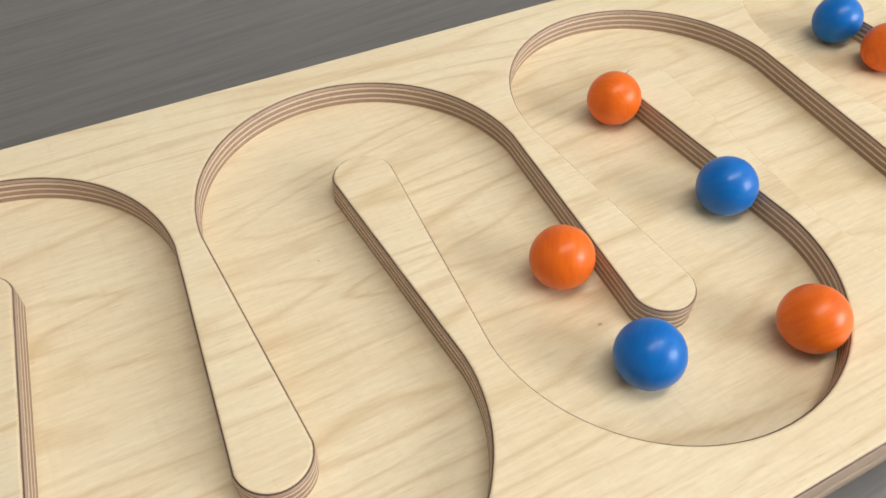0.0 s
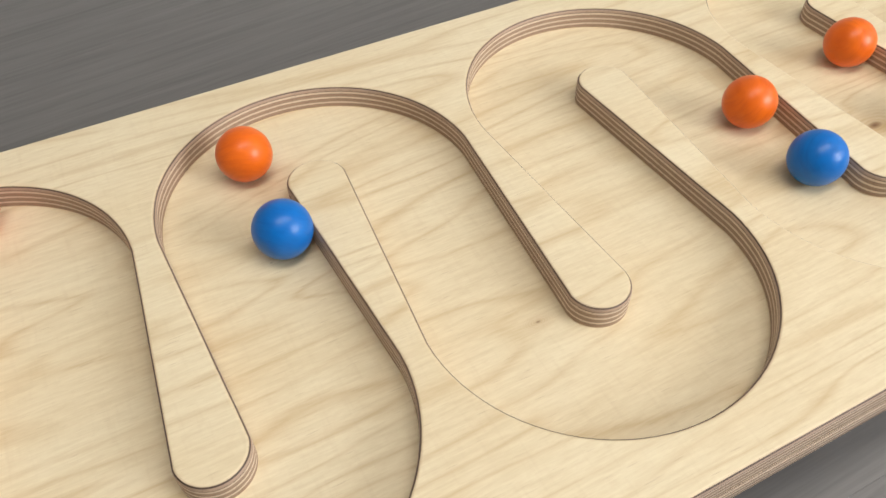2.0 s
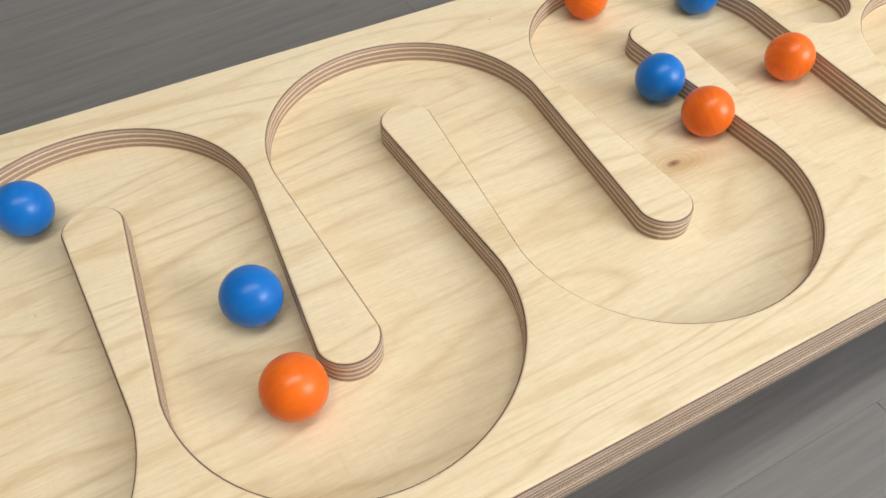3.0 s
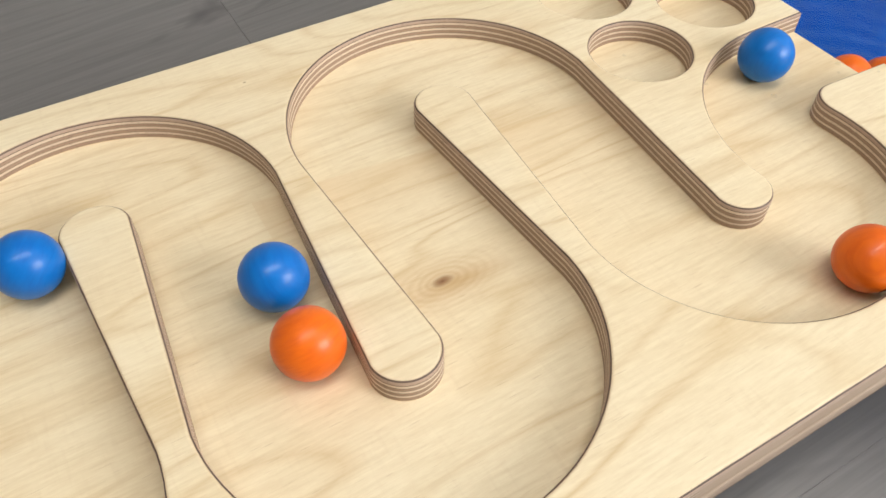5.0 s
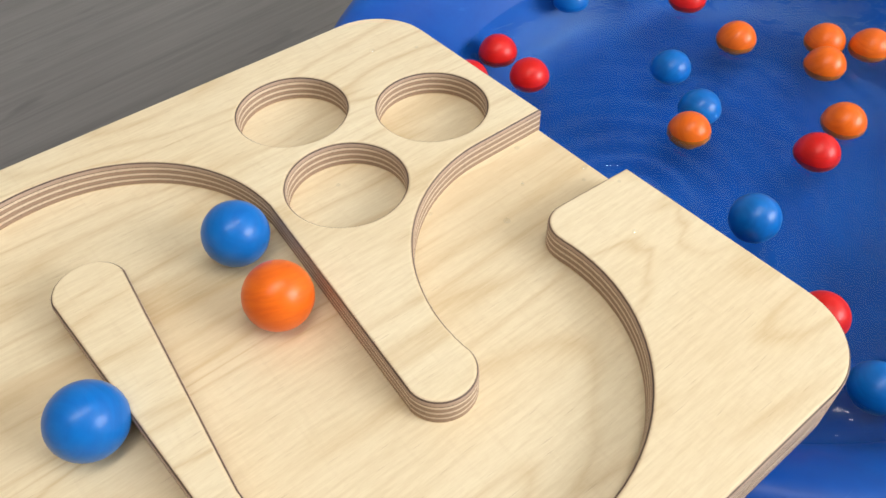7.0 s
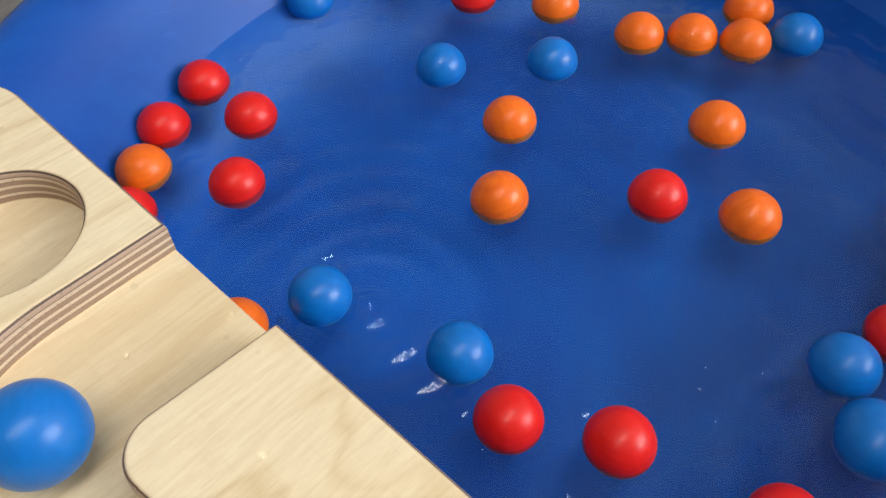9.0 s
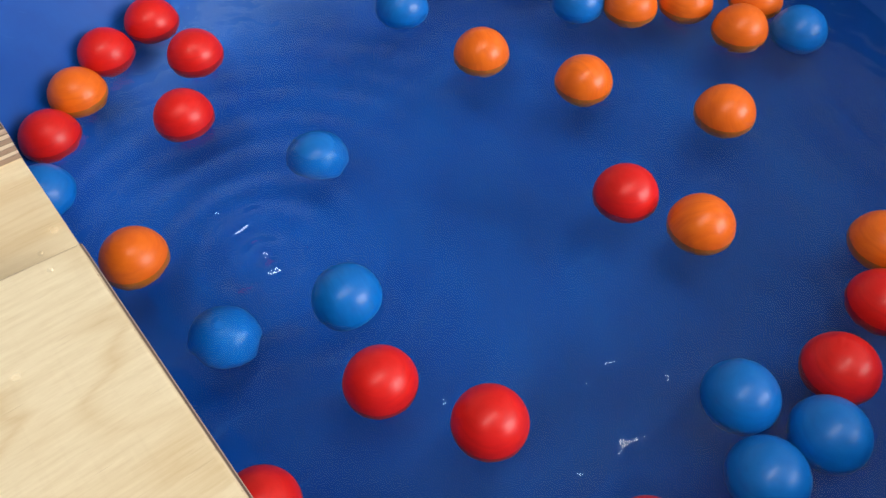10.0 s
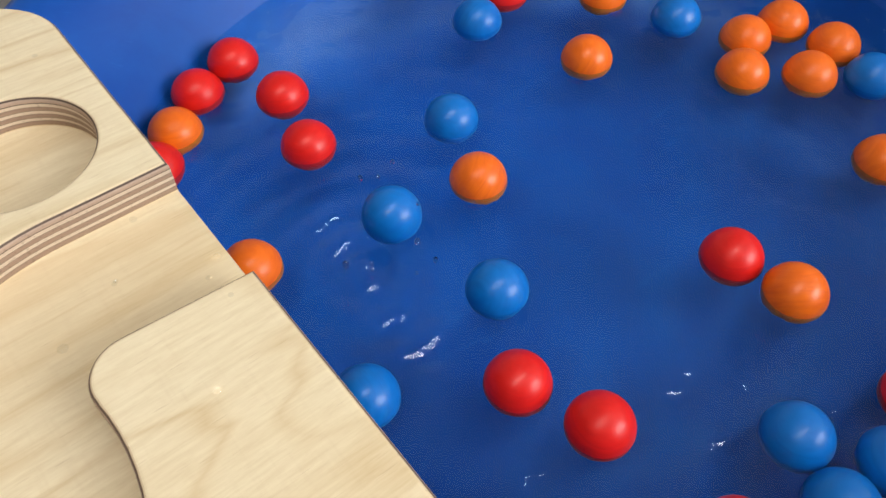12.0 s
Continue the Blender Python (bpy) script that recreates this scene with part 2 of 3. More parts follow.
def tub_plastic():
    """Moulded blue polyethylene with fine scratches and water spots."""
    mat, tree, b = material("blue_tub_plastic", 0.3)
    k = Net(tree)
    co = k.object_space()
    cloud = k.ramp(k.noise(co, 9, 5, 0.65, 0.8), [(0.32, (0, 0, 0)), (0.68, (1, 1, 1))])
    scr = k.noise(k.mapped(co, (6, 160, 30), rot=(0, 0, 0.6)), 1.0, 3)
    spot = k.n("ShaderNodeTexVoronoi", Scale=70.0)
    k.l(co, spot.inputs["Vector"])
    col = k.mix(cloud, (0.0015, 0.052, 0.30), (0.002, 0.086, 0.40))
    col = k.mix(k.math("MULTIPLY", k.ramp(scr, [(0.66, (0, 0, 0)), (0.75, (1, 1, 1))]), 0.25), col, (0.06, 0.22, 0.62))
    k.l(col, b.inputs["Base Color"])
    b.inputs["Specular IOR Level"].default_value = 0.32
    k.l(k.math("MULTIPLY_ADD", cloud, 0.15, 0.36), b.inputs["Roughness"])
    k.bump(k.ramp(spot.outputs["Distance"], [(0.05, (1, 1, 1)), (0.16, (0, 0, 0))]), 0.05, 0.001, b)
    return mat


def water_surface():
    mat, tree, b = material("water", 0.015)
    k = Net(tree)
    co = k.object_space()
    b.inputs["Base Color"].default_value = (0.30, 0.68, 0.74, 1)
    b.inputs["Transmission Weight"].default_value = 1.0
    b.inputs["IOR"].default_value = 1.333
    swirl = k.noise(k.mapped(co, (1, 1, 0.2)), 9, 3, 0.5, 1.6)
    fine = k.noise(k.mapped(co, (1, 1, 0.2)), 34, 2, 0.5, 0.8)
    # rings spreading from where the balls drop in
    ln = k.n("ShaderNodeVectorMath")
    ln.operation = "LENGTH"
    k.l(k.mapped(co, (1, 1, 0), (0.150, -0.012, 0)), ln.inputs[0])
    far = k.math("ADD", ln.outputs["Value"], k.math("MULTIPLY", k.math("SUBTRACT", swirl, 0.5), 0.02))
    ring = k.math("SINE", k.math("MULTIPLY", far, 260.0))
    fade = k.math("POWER", 2.718, k.math("MULTIPLY", far, -12.0))
    h = k.math("MULTIPLY_ADD", k.math("MULTIPLY", ring, fade), 0.28, k.math("MULTIPLY_ADD", fine, 0.25, swirl))
    k.bump(h, 0.7, 0.0103, b)
    return mat


def clear_water():
    mat, tree, b = material("clear_water", 0.02)
    b.inputs["Transmission Weight"].default_value = 1.0
    b.inputs["IOR"].default_value = 1.333
    return mat


def glowing(name, colour, strength):
    mat, tree, b = material(name, 0.5)
    b.inputs["Base Color"].default_value = (0.9, 0.9, 0.9, 1)
    b.inputs["Emission Color"].default_value = (*colour, 1)
    b.inputs["Emission Strength"].default_value = strength
    return mat


TOP_VENEER = birch("birch_top_veneer", 1.7)
BASE_VENEER = birch("birch_base_veneer", 5.3, (-0.437, 0.1195), ((-0.3659, 0.0041, 0.0105, 1.0), (-0.6816, -0.0334, 0.003, 0.8)))
PLY = ply_edge()
HUES = {"orange": ((0.82, 0.150, 0.008), (0.64, 0.085, 0.006)), "blue": ((0.002, 0.150, 0.52), (0.002, 0.105, 0.41)), "red": ((0.70, 0.012, 0.008), (0.52, 0.007, 0.006))}
LACQUER = {(c, False): painted(c + "_lacquer", *HUES[c]) for c in HUES}
LACQUER.update({(c, True): painted("wet_" + c + "_lacquer", *HUES[c], 0.38, 0.10, 0.10) for c in HUES})
PLANK = grey_plank()
TUB = tub_plastic()
WATER = water_surface()
CLEAR = clear_water()
PAINT = plain("white_wall_paint", (0.78, 0.77, 0.75), 0.7)
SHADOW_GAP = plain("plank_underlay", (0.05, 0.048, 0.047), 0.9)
TRIM = plain("white_trim", (0.8, 0.8, 0.79), 0.4)
GLOW = glowing("lamp_diffuser_glow", (1.0, 0.95, 0.88), 3.0)

glass, gt, gb = material("window_glass", 0.0)
gb.inputs["Transmission Weight"].default_value = 1.0
gb.inputs["IOR"].default_value = 1.02


# ---------------------------------------------------------------- mesh helpers
def link(name, bm, mats, parent=None, label=""):
    me = bpy.data.meshes.new(name)
    bm.to_mesh(me)
    bm.free()
    for m in (mats if isinstance(mats, (list, tuple)) else [mats]):
        me.materials.append(m)
    ob = new(name, me)
    if parent:
        ob.parent = parent
    if label:
        ob["label"] = label
    return ob


def part(name, bm, mats, parent, label=""):
    return link(name, bm, mats, parent, label)


def box(bm, x0, x1, y0, y1, z0, z1, bevel=0.0):
    m = Matrix.Translation(((x0 + x1) / 2, (y0 + y1) / 2, (z0 + z1) / 2)) @ Matrix.Diagonal((x1 - x0, y1 - y0, z1 - z0, 1))
    made = bmesh.ops.create_cube(bm, size=1, matrix=m)["verts"]
    if bevel:
        edges = {e for v in made for e in v.link_edges}
        bmesh.ops.bevel(bm, geom=list(edges), offset=bevel, segments=2, affect="EDGES", profile=0.5)
    return bm


def boxed(*a, bevel=0.0):
    return box(bmesh.new(), *a, bevel=bevel)


def lathe(bm, profile, steps=96, close=False):
    """Turns a profile of (r, z) round the z axis."""
    rings = []
    for r, z in profile:
        rings.append([bm.verts.new((r * math.cos(2 * math.pi * i / steps), r * math.sin(2 * math.pi * i / steps), z)) for i in range(steps)])
    pairs = list(zip(rings, rings[1:])) + ([(rings[-1], rings[0])] if close else [])
    for a, b in pairs:
        for i in range(steps):
            j = (i + 1) % steps
            bm.faces.new((a[i], a[j], b[j], b[i])).smooth = True
    return rings


# ---------------------------------------------------------------- the room
x0, x1, y0, y1, RH = ROOM
tagged(link("floor", boxed(x0, x1, y0, y1, -0.06, -0.012), SHADOW_GAP), "grey oak laminate floor of long planks", "floor", kind="structure")
FLOOR = bpy.data.objects["floor"]
T = 0.12
tagged(link("ceiling", boxed(x0 - T, x1 + T, y0 - T, y1 + T, RH, RH + 0.1), PAINT), "plain white ceiling", "ceiling", kind="structure")
tagged(link("wall_north", boxed(x0 - T, x1 + T, y1, y1 + T, -0.06, RH), PAINT), "plain white wall", "wall", kind="structure")
tagged(link("wall_west", boxed(x0 - T, x0, y0, y1, -0.06, RH), PAINT), "plain white wall", "wall", kind="structure")
tagged(link("wall_east", boxed(x1, x1 + T, y0, y1, -0.06, RH), PAINT), "plain white wall", "wall", kind="structure")
wx0, wx1, wz0, wz1 = WINDOW
bm = bmesh.new()
box(bm, x0 - T, wx0, y0 - T, y0, -0.06, RH)
box(bm, wx1, x1 + T, y0 - T, y0, -0.06, RH)
box(bm, wx0, wx1, y0 - T, y0, -0.06, wz0)
box(bm, wx0, wx1, y0 - T, y0, wz1, RH)
tagged(link("wall_south", bm, PAINT), "plain white wall with a wide window", "wall", kind="structure")
win = tagged(new("window_1"), "wide white-framed window in a white wall", "window", kind="structure")
mid = (wx0 + wx1) / 2
for a in ((wx0, wx1, wz0, wz0 + 0.05), (wx0, wx1, wz1 - 0.05, wz1), (wx0, wx0 + 0.05, wz0 + 0.05, wz1 - 0.05), (wx1 - 0.05, wx1, wz0 + 0.05, wz1 - 0.05), (mid - 0.03, mid + 0.03, wz0 + 0.05, wz1 - 0.05)):
    part("window_frame", boxed(a[0], a[1], y0 - 0.09, y0 - 0.03, a[2], a[3]), TRIM, win)
for a in ((wx0 + 0.05, mid - 0.03), (mid + 0.03, wx1 - 0.05)):
    pane = part("pane", boxed(a[0], a[1], y0 - 0.066, y0 - 0.058, wz0 + 0.05, wz1 - 0.05), glass, win, "clear glass pane")
    pane.visible_shadow = False

lampfit = tagged(new("ceiling_light"), "flat white ceiling light with a glowing diffuser", "light")
lampfit.location = (CEIL_LAMP[0], CEIL_LAMP[1], 2.5)
part("housing", boxed(-1.1, 1.1, -0.16, 0.16, 0.0, 0.1, bevel=0.01), TRIM, lampfit)
part("diffuser", boxed(-1.07, 1.07, -0.13, 0.13, -0.012, 0.0), GLOW, lampfit)
for i in range(22):
    part("louvre", boxed(-1.05 + i * 0.1, -1.045 + i * 0.1, -0.13, 0.13, -0.04, -0.013), TRIM, lampfit)

# ---------------------------------------------------------------- the board
BOARD = pose(0, 0, 0.22, -1.25, 3.579, -0.039)
DEPTH, THICK = 0.0177, 0.0359
PITCH, T_X, U_X = 0.23175, -0.6435, 0.0021
ARCH_Y, BOWL_Y, BIG = 0.1182, -0.0281, 0.1070
TIP_UP, TIP_UP_Y, TIP_DOWN, TIP_DOWN_Y = 0.0205, 0.1250, 0.0203, -0.0355
Y_FAR, Y_NEAR, X_LEFT = 0.2563, -0.1657, -1.60
MOUTH_FAR, MOUTH_NEAR = 0.0814, 0.0060


def arc(cx, cy, r, a0, a1, n):
    return [(cx + r * math.cos(radians(a0 + (a1 - a0) * i / n)), cy + r * math.sin(radians(a0 + (a1 - a0) * i / n))) for i in range(n + 1)]


def channel_outline():
    """Board edge and channel walls as one loop, anticlockwise round the solid."""
    pts = []
    # outer edge from the outlet's far corner round to its near corner
    pts += [(0.0, MOUTH_FAR)]
    pts += arc(-0.045, Y_FAR - 0.045, 0.045, 0, 90, 14)
    pts += [(X_LEFT + 0.03, Y_FAR)]
    pts += arc(X_LEFT + 0.04, Y_FAR - 0.04, 0.04, 90, 180, 10)
    pts += arc(X_LEFT + 0.04, Y_NEAR + 0.04, 0.04, 180, 270, 10)
    pts += arc(-0.045, Y_NEAR + 0.045, 0.045, 270, 360, 14)
    pts += [(0.0, MOUTH_NEAR)]
    # near wall of the channel, from the outlet back
    pts += arc(-0.0565, -0.0088, 0.0178, 88, 188.9, 14)
    ks = [2, 1, 0, -1, -2, -3]
    for k in ks:
        tx = T_X + PITCH * k
        ux = tx - PITCH / 2 + U_X
        pts += arc(tx, BOWL_Y, BIG, 8.9 if k == 2 else 0, -180, 44)
        # the up-pointing tongue between this bowl and the one before
        if k > -3:
            pts += arc(ux, TIP_UP_Y, TIP_UP, 4, 176, 22)
    # closed start of the channel, then the far wall forwards
    tx = T_X + PITCH * -3
    pts += arc(tx - 0.053, 0.06, 0.0535, 180, 90, 12)
    for k in ks[::-1]:
        tx = T_X + PITCH * k
        ux = tx + PITCH / 2 + U_X
        pts += arc(tx, TIP_DOWN_Y, TIP_DOWN, 184, 356, 22) if k < 2 else arc(tx - 0.0006, TIP_DOWN_Y, 0.0196, 184, 357, 24)
        if k < 2:
            pts += arc(ux, ARCH_Y, BIG, 180, 0, 44)
    pts += arc(-0.054, MOUTH_FAR - 0.1077, 0.1077, 183.1, 90, 26)
    return pts


def offset_loop(pts, d):
    out = []
    n = len(pts)
    for i in range(n):
        a, b, c = Vector(pts[i - 1]), Vector(pts[i]), Vector(pts[(i + 1) % n])
        u, v = (b - a).normalized(), (c - b).normalized()
        n1, n2 = Vector((-u.y, u.x)), Vector((-v.y, v.x))
        m = n1 + n2
        m = m / max(m.dot(n1), 0.35)
        out.append((b.x + m.x * d, b.y + m.y * d))
    return out


def resampled(pts, step=0.02):
    out = []
    for i, p in enumerate(pts):
        q = pts[(i + 1) % len(pts)]
        d = math.dist(p, q)
        if d < 1e-5:
            continue
        n = max(1, int(d / step))
        out += [(p[0] + (q[0] - p[0]) * j / n, p[1] + (q[1] - p[1]) * j / n) for j in range(n)]
    return out


def wall_strip(bm, loops, z, mat_ids):
    """Quads between successive loops (given with their heights)."""
    rows = [[bm.verts.new((p[0], p[1], h)) for p in lp] for lp, h in zip(loops, z)]
    n = len(rows[0])
    for r, (a, b) in enumerate(zip(rows, rows[1:])):
        for i in range(n):
            j = (i + 1) % n
            f = bm.faces.new((a[j], a[i], b[i], b[j]))
            f.material_index, f.smooth = mat_ids[r], True


ROUND = 0.0026                               # rounded rim of the routed sheet


def top_sheet():
    bm = bmesh.new()
    loops = [resampled(channel_outline())]
    for cx, cy in ((-0.1280, 0.1886), (-0.0527, 0.1322), (-0.1402, 0.1054)):
        loops.append([p for p in arc(cx, cy, 0.0369, 360, 0, 72)][:-1])
    edges = []
    for lp in loops:
        inner = offset_loop(lp, ROUND)
        vs = [bm.verts.new((p[0], p[1], 0)) for p in inner]
        edges += [bm.edges.new((vs[i], vs[(i + 1) % len(vs)])) for i in range(len(vs))]
    bmesh.ops.triangle_fill(bm, use_beauty=True, use_dissolve=False, edges=edges, normal=(0, 0, 1))
    for f in bm.faces:
        f.material_index = 0
        if f.normal.z < 0:
            f.normal_flip()
    for lp in loops:
        turns = [radians(q) for q in (0, 18, 36, 54, 72, 90)]
        wall_strip(bm, [offset_loop(lp, ROUND * (1 - math.sin(q))) for q in turns], [ROUND * (math.cos(q) - 1) for q in turns], [0, 1, 1, 1, 1])
        wall_strip(bm, [lp, lp], [-ROUND, -DEPTH - 0.0004], [1])
    bmesh.ops.remove_doubles(bm, verts=bm.verts[:], dist=1e-6)
    for e in bm.edges:
        if len(e.link_faces) == 2 and e.calc_face_angle(0) > 0.3:
            e.smooth = False
    return bm


def base_sheet():
    lp = arc(-0.045, Y_FAR - 0.045, 0.045, 0, 90, 14) + arc(X_LEFT + 0.04, Y_FAR - 0.04, 0.04, 90, 180, 10)
    lp += arc(X_LEFT + 0.04, Y_NEAR + 0.04, 0.04, 180, 270, 10) + arc(-0.045, Y_NEAR + 0.045, 0.045, 270, 360, 14)
    bm = bmesh.new()
    inner = offset_loop(lp, 0.0004)
    bm.faces.new([bm.verts.new((p[0], p[1], -DEPTH)) for p in inner]).material_index = 0
    bm.faces.new([bm.verts.new((p[0], p[1], -THICK)) for p in inner[::-1]]).material_index = 0
    lp = resampled(lp)
    wall_strip(bm, [offset_loop(lp, 0.0004), lp, lp, offset_loop(lp, 0.0006)], [-DEPTH, -DEPTH - 0.0004, -THICK + 0.0006, -THICK], [1, 1, 1])
    return bm


track = tagged(new("ball_track_board"), "birch plywood ball track with a winding routed channel", "ball track")
track.matrix_basis = BOARD
part("top_panel", top_sheet(), [TOP_VENEER, PLY], track, "routed birch plywood sheet with three round pockets")
part("base_panel", base_sheet(), [BASE_VENEER, PLY], track, "pale birch plywood sheet with a brown knot")

# plain stand under the far end
stand = tagged(new("board_stand"), "plain birch plywood stand under the high end of the board", "stand")
for yy in (-0.10, 0.17):
    part("leg", boxed(-1.52, -1.43, yy, yy + 0.03, 0.0, 0.272, bevel=0.002), PLY, stand)
part("crossbar", boxed(-1.50, -1.46, -0.07, 0.17, 0.18, 0.24, bevel=0.002), PLY, stand)


# ---------------------------------------------------------------- the tub
TUB_X, TUB_Y = 0.225, 0.042
OVAL = Matrix.Diagonal((1.027, 0.963, 1.0, 1.0))   # the thin tub is pressed slightly oval
WATER_Z = 0.088
tub = tagged(new("water_tub"), "round blue plastic tub filled with water, standing on the floor", "tub")
tub.location = (TUB_X, TUB_Y, 0)
bm = bmesh.new()
inside = [(0.0005, 0.012), (0.20, 0.012), (0.222, 0.0145), (0.240, 0.022), (0.258, 0.036), (0.297, WATER_Z), (0.312, 0.118), (0.322, 0.136), (0.332, 0.150), (0.343, 0.161), (0.355, 0.168), (0.365, 0.170), (0.3725, 0.1675), (0.377, 0.162), (0.3785, 0.155)]
outside = [(0.3755, 0.155), (0.372, 0.160), (0.364, 0.1655), (0.350, 0.160), (0.336, 0.146), (0.305, 0.075), (0.255, 0.008), (0.243, 0.0), (0.0005, 0.0)]
lathe(bm, inside + outside, 160)
bm.transform(OVAL)
part("body", bm, TUB, tub)
bm = bmesh.new()
lathe(bm, [(0.3765 + 0.0035 * math.cos(radians(q)), 0.152 + 0.0035 * math.sin(radians(q))) for q in range(0, 360, 45)], 160, close=True)
bm.transform(OVAL)
part("rim", bm, TUB, tub, "thin rolled blue rim")
bm = bmesh.new()
bm.faces.new([bm.verts.new((0.3000 * math.cos(2 * math.pi * i / 160), 0.3000 * math.sin(2 * math.pi * i / 160), 0)) for i in range(160)])
bm.transform(OVAL)
water = tagged(link("water", bm, WATER), "clear rippled water filling the blue tub", "water", kind="structure")
water.location = (TUB_X, TUB_Y, WATER_Z)
water.visible_shadow = False


# ---------------------------------------------------------------- small wet spots on the board's end
def bead(r):
    bm = bmesh.new()
    bmesh.ops.create_uvsphere(bm, u_segments=14, v_segments=8, radius=r, matrix=Matrix.Diagonal((1, 1, 0.42, 1)))
    for f in bm.faces:
        f.smooth = True
    return bm


for bx, by, lvl, r in ((-0.0047, 0.0348, -DEPTH, 0.0022), (-0.0131, 0.0268, -DEPTH, 0.0014), (-0.0243, 0.0773, -DEPTH, 0.0019), (-0.0449, 0.0496, -DEPTH, 0.0012), (-0.0752, 0.0310, -DEPTH, 0.0024), (-0.1073, 0.0658, -DEPTH, 0.0017),
                       (-0.0460, 0.0485, -DEPTH, 0.0013), (-0.1362, 0.1239, -DEPTH, 0.0016), (-0.0520, 0.1122, -DEPTH, 0.0015), (-0.0376, -0.0342, 0, 0.0018), (-0.0134, -0.0002, 0, 0.0012), (-0.0458, 0.2113, 0, 0.0022), (-0.0186, 0.1935, 0, 0.0015)):
    d = tagged(link("water_drop", bead(r), CLEAR), "small clear water drop on the plywood", "water drop", "drops on the board")
    d.matrix_basis = BOARD @ pose(bx, by, lvl + 0.0001)
    d.visible_shadow = False


# ---------------------------------------------------------------- balls
RADIUS = 0.0192
track_label = "{} lacquered wooden ball rolling down the channel into the tub"
float_label = "{} lacquered wooden ball floating half sunk in the tub"
BALL_MESH = {}


def ball(colour, label, wet=False):
    if (colour, wet) not in BALL_MESH:
        bm = bmesh.new()
        bmesh.ops.create_uvsphere(bm, u_segments=56, v_segments=32, radius=RADIUS)
        for f in bm.faces:
            f.smooth = True
        me = bpy.data.meshes.new("ball")
        bm.to_mesh(me)
        bm.free()
        me.materials.append(LACQUER[colour, wet])
        BALL_MESH[colour, wet] = me
    return tagged(new("ball", BALL_MESH[colour, wet]), label.format(colour), "ball", "wooden balls")


# one turn of the way that the balls take, from the middle of a down-pointing tongue
TURN = [(-.036, .120), (-.040, .070), (-.043, .020), (-.043, -.030), (-.040, -.072), (-.022, -.103), (.008, -.1135), (.038, -.106), (.062, -.085), (.077, -.055),
        (.085, -.020), (.085, .025), (.081, .070), (.077, .115), (.076, .155), (.085, .186), (.106, .205), (.132, .206), (.158, .197), (.180, .175), (.195, .150)]
OUTLET = [(.086, -.02), (.087, .017), (.099, .048), (.124, .059), (.157, .060), (.195, .060)]
WAY = []
for k in range(-4, 3):
    WAY += [Vector((T_X + 0.003 + PITCH * k + a, b - 0.001)) for a, b in (TURN if k < 2 else TURN[:10] + OUTLET)]
LENGTH = [0.0]
for a, b in zip(WAY, WAY[1:]):
    LENGTH.append(LENGTH[-1] + (b - a).length)
START = LENGTH[len(TURN) * 4]
LENGTH = [s - START for s in LENGTH]


def spline(ts, vs, t):
    """Smooth curve through the values vs at ts."""
    if t <= ts[0]:
        return vs[0]
    if t >= ts[-1]:
        return vs[-1]
    i = max(j for j in range(len(ts) - 1) if ts[j] <= t)

    def slope(j):
        if j == 0 or j == len(ts) - 1:
            a, b = (0, 1) if j == 0 else (j - 1, j)
            return (vs[b] - vs[a]) / (ts[b] - ts[a])
        h0, h1 = ts[j] - ts[j - 1], ts[j + 1] - ts[j]
        return ((vs[j] - vs[j - 1]) * (h1 / h0) + (vs[j + 1] - vs[j]) * (h0 / h1)) / (h0 + h1)

    h = ts[i + 1] - ts[i]
    u = (t - ts[i]) / h
    return vs[i] * (2 * u ** 3 - 3 * u * u + 1) + slope(i) * (h * (u ** 3 - 2 * u * u + u)) + vs[i + 1] * (3 * u * u - 2 * u ** 3) + slope(i + 1) * (h * (u ** 3 - u * u))


FLOAT_Z = 0.085


def run(ob, rolls, floats):
    """A ball that rolls down the channel (seconds, metres of way), drops into the water and floats on (seconds, x, y, height over its floating place)."""
    rt, rs = [r[0] for r in rolls], [r[1] for r in rolls]
    spots = [(rt[-1], BOARD @ Vector((*spline(LENGTH, WAY, rs[-1]), RADIUS - DEPTH)))]
    spots += [(f[0], Vector((f[1], f[2], FLOAT_Z + f[3]))) for f in floats]
    ft, fv = [s[0] for s in spots], [s[1] for s in spots]
    rows, turn, last = [], Euler((rs[0] * 9, 1.1, rs[0] * 4)).to_quaternion(), None
    t = 0.0
    while t < 12.001:
        if t <= rt[-1]:
            here = BOARD @ Vector((*spline(LENGTH, WAY, spline(rt, rs, t)), RADIUS - DEPTH))
        else:
            here = spline(ft, fv, t)
        if last is not None:
            step = here - last
            step.z = 0
            axis = Vector((-step.y, step.x, 0))
            if axis.length > 1e-7:
                from_roll = step.length / RADIUS * (1.0 if t <= rt[-1] + 0.2 else 0.35)
                turn = Matrix.Rotation(min(from_roll, 1.4), 3, axis.normalized()).to_quaternion() @ turn
        rows.append((t, Matrix.LocRotScale(here, turn, None)))
        last = here
        t += 1 / 15
    walk(ob, rows)


def drift(ob, spots):
    """A ball that floats about (seconds, x, y)."""
    seed = random.Random(round(spots[0][1] * 1000) * 7 + round(spots[0][2] * 1000))
    base = Euler((0, 0, seed.uniform(-3, 3))).to_matrix()
    ts, vs = [s[0] for s in spots], [Vector((s[1], s[2])) for s in spots]
    rows = []
    for i in range(49):
        t = i * 0.25
        p = spline(ts, vs, t)
        bob = 0.0004 * math.sin(2.3 * t + spots[0][1] * 40)
        rows.append((t, Matrix.LocRotScale((p.x, p.y, FLOAT_Z + bob), base.to_quaternion(), None)))
    walk(ob, rows)


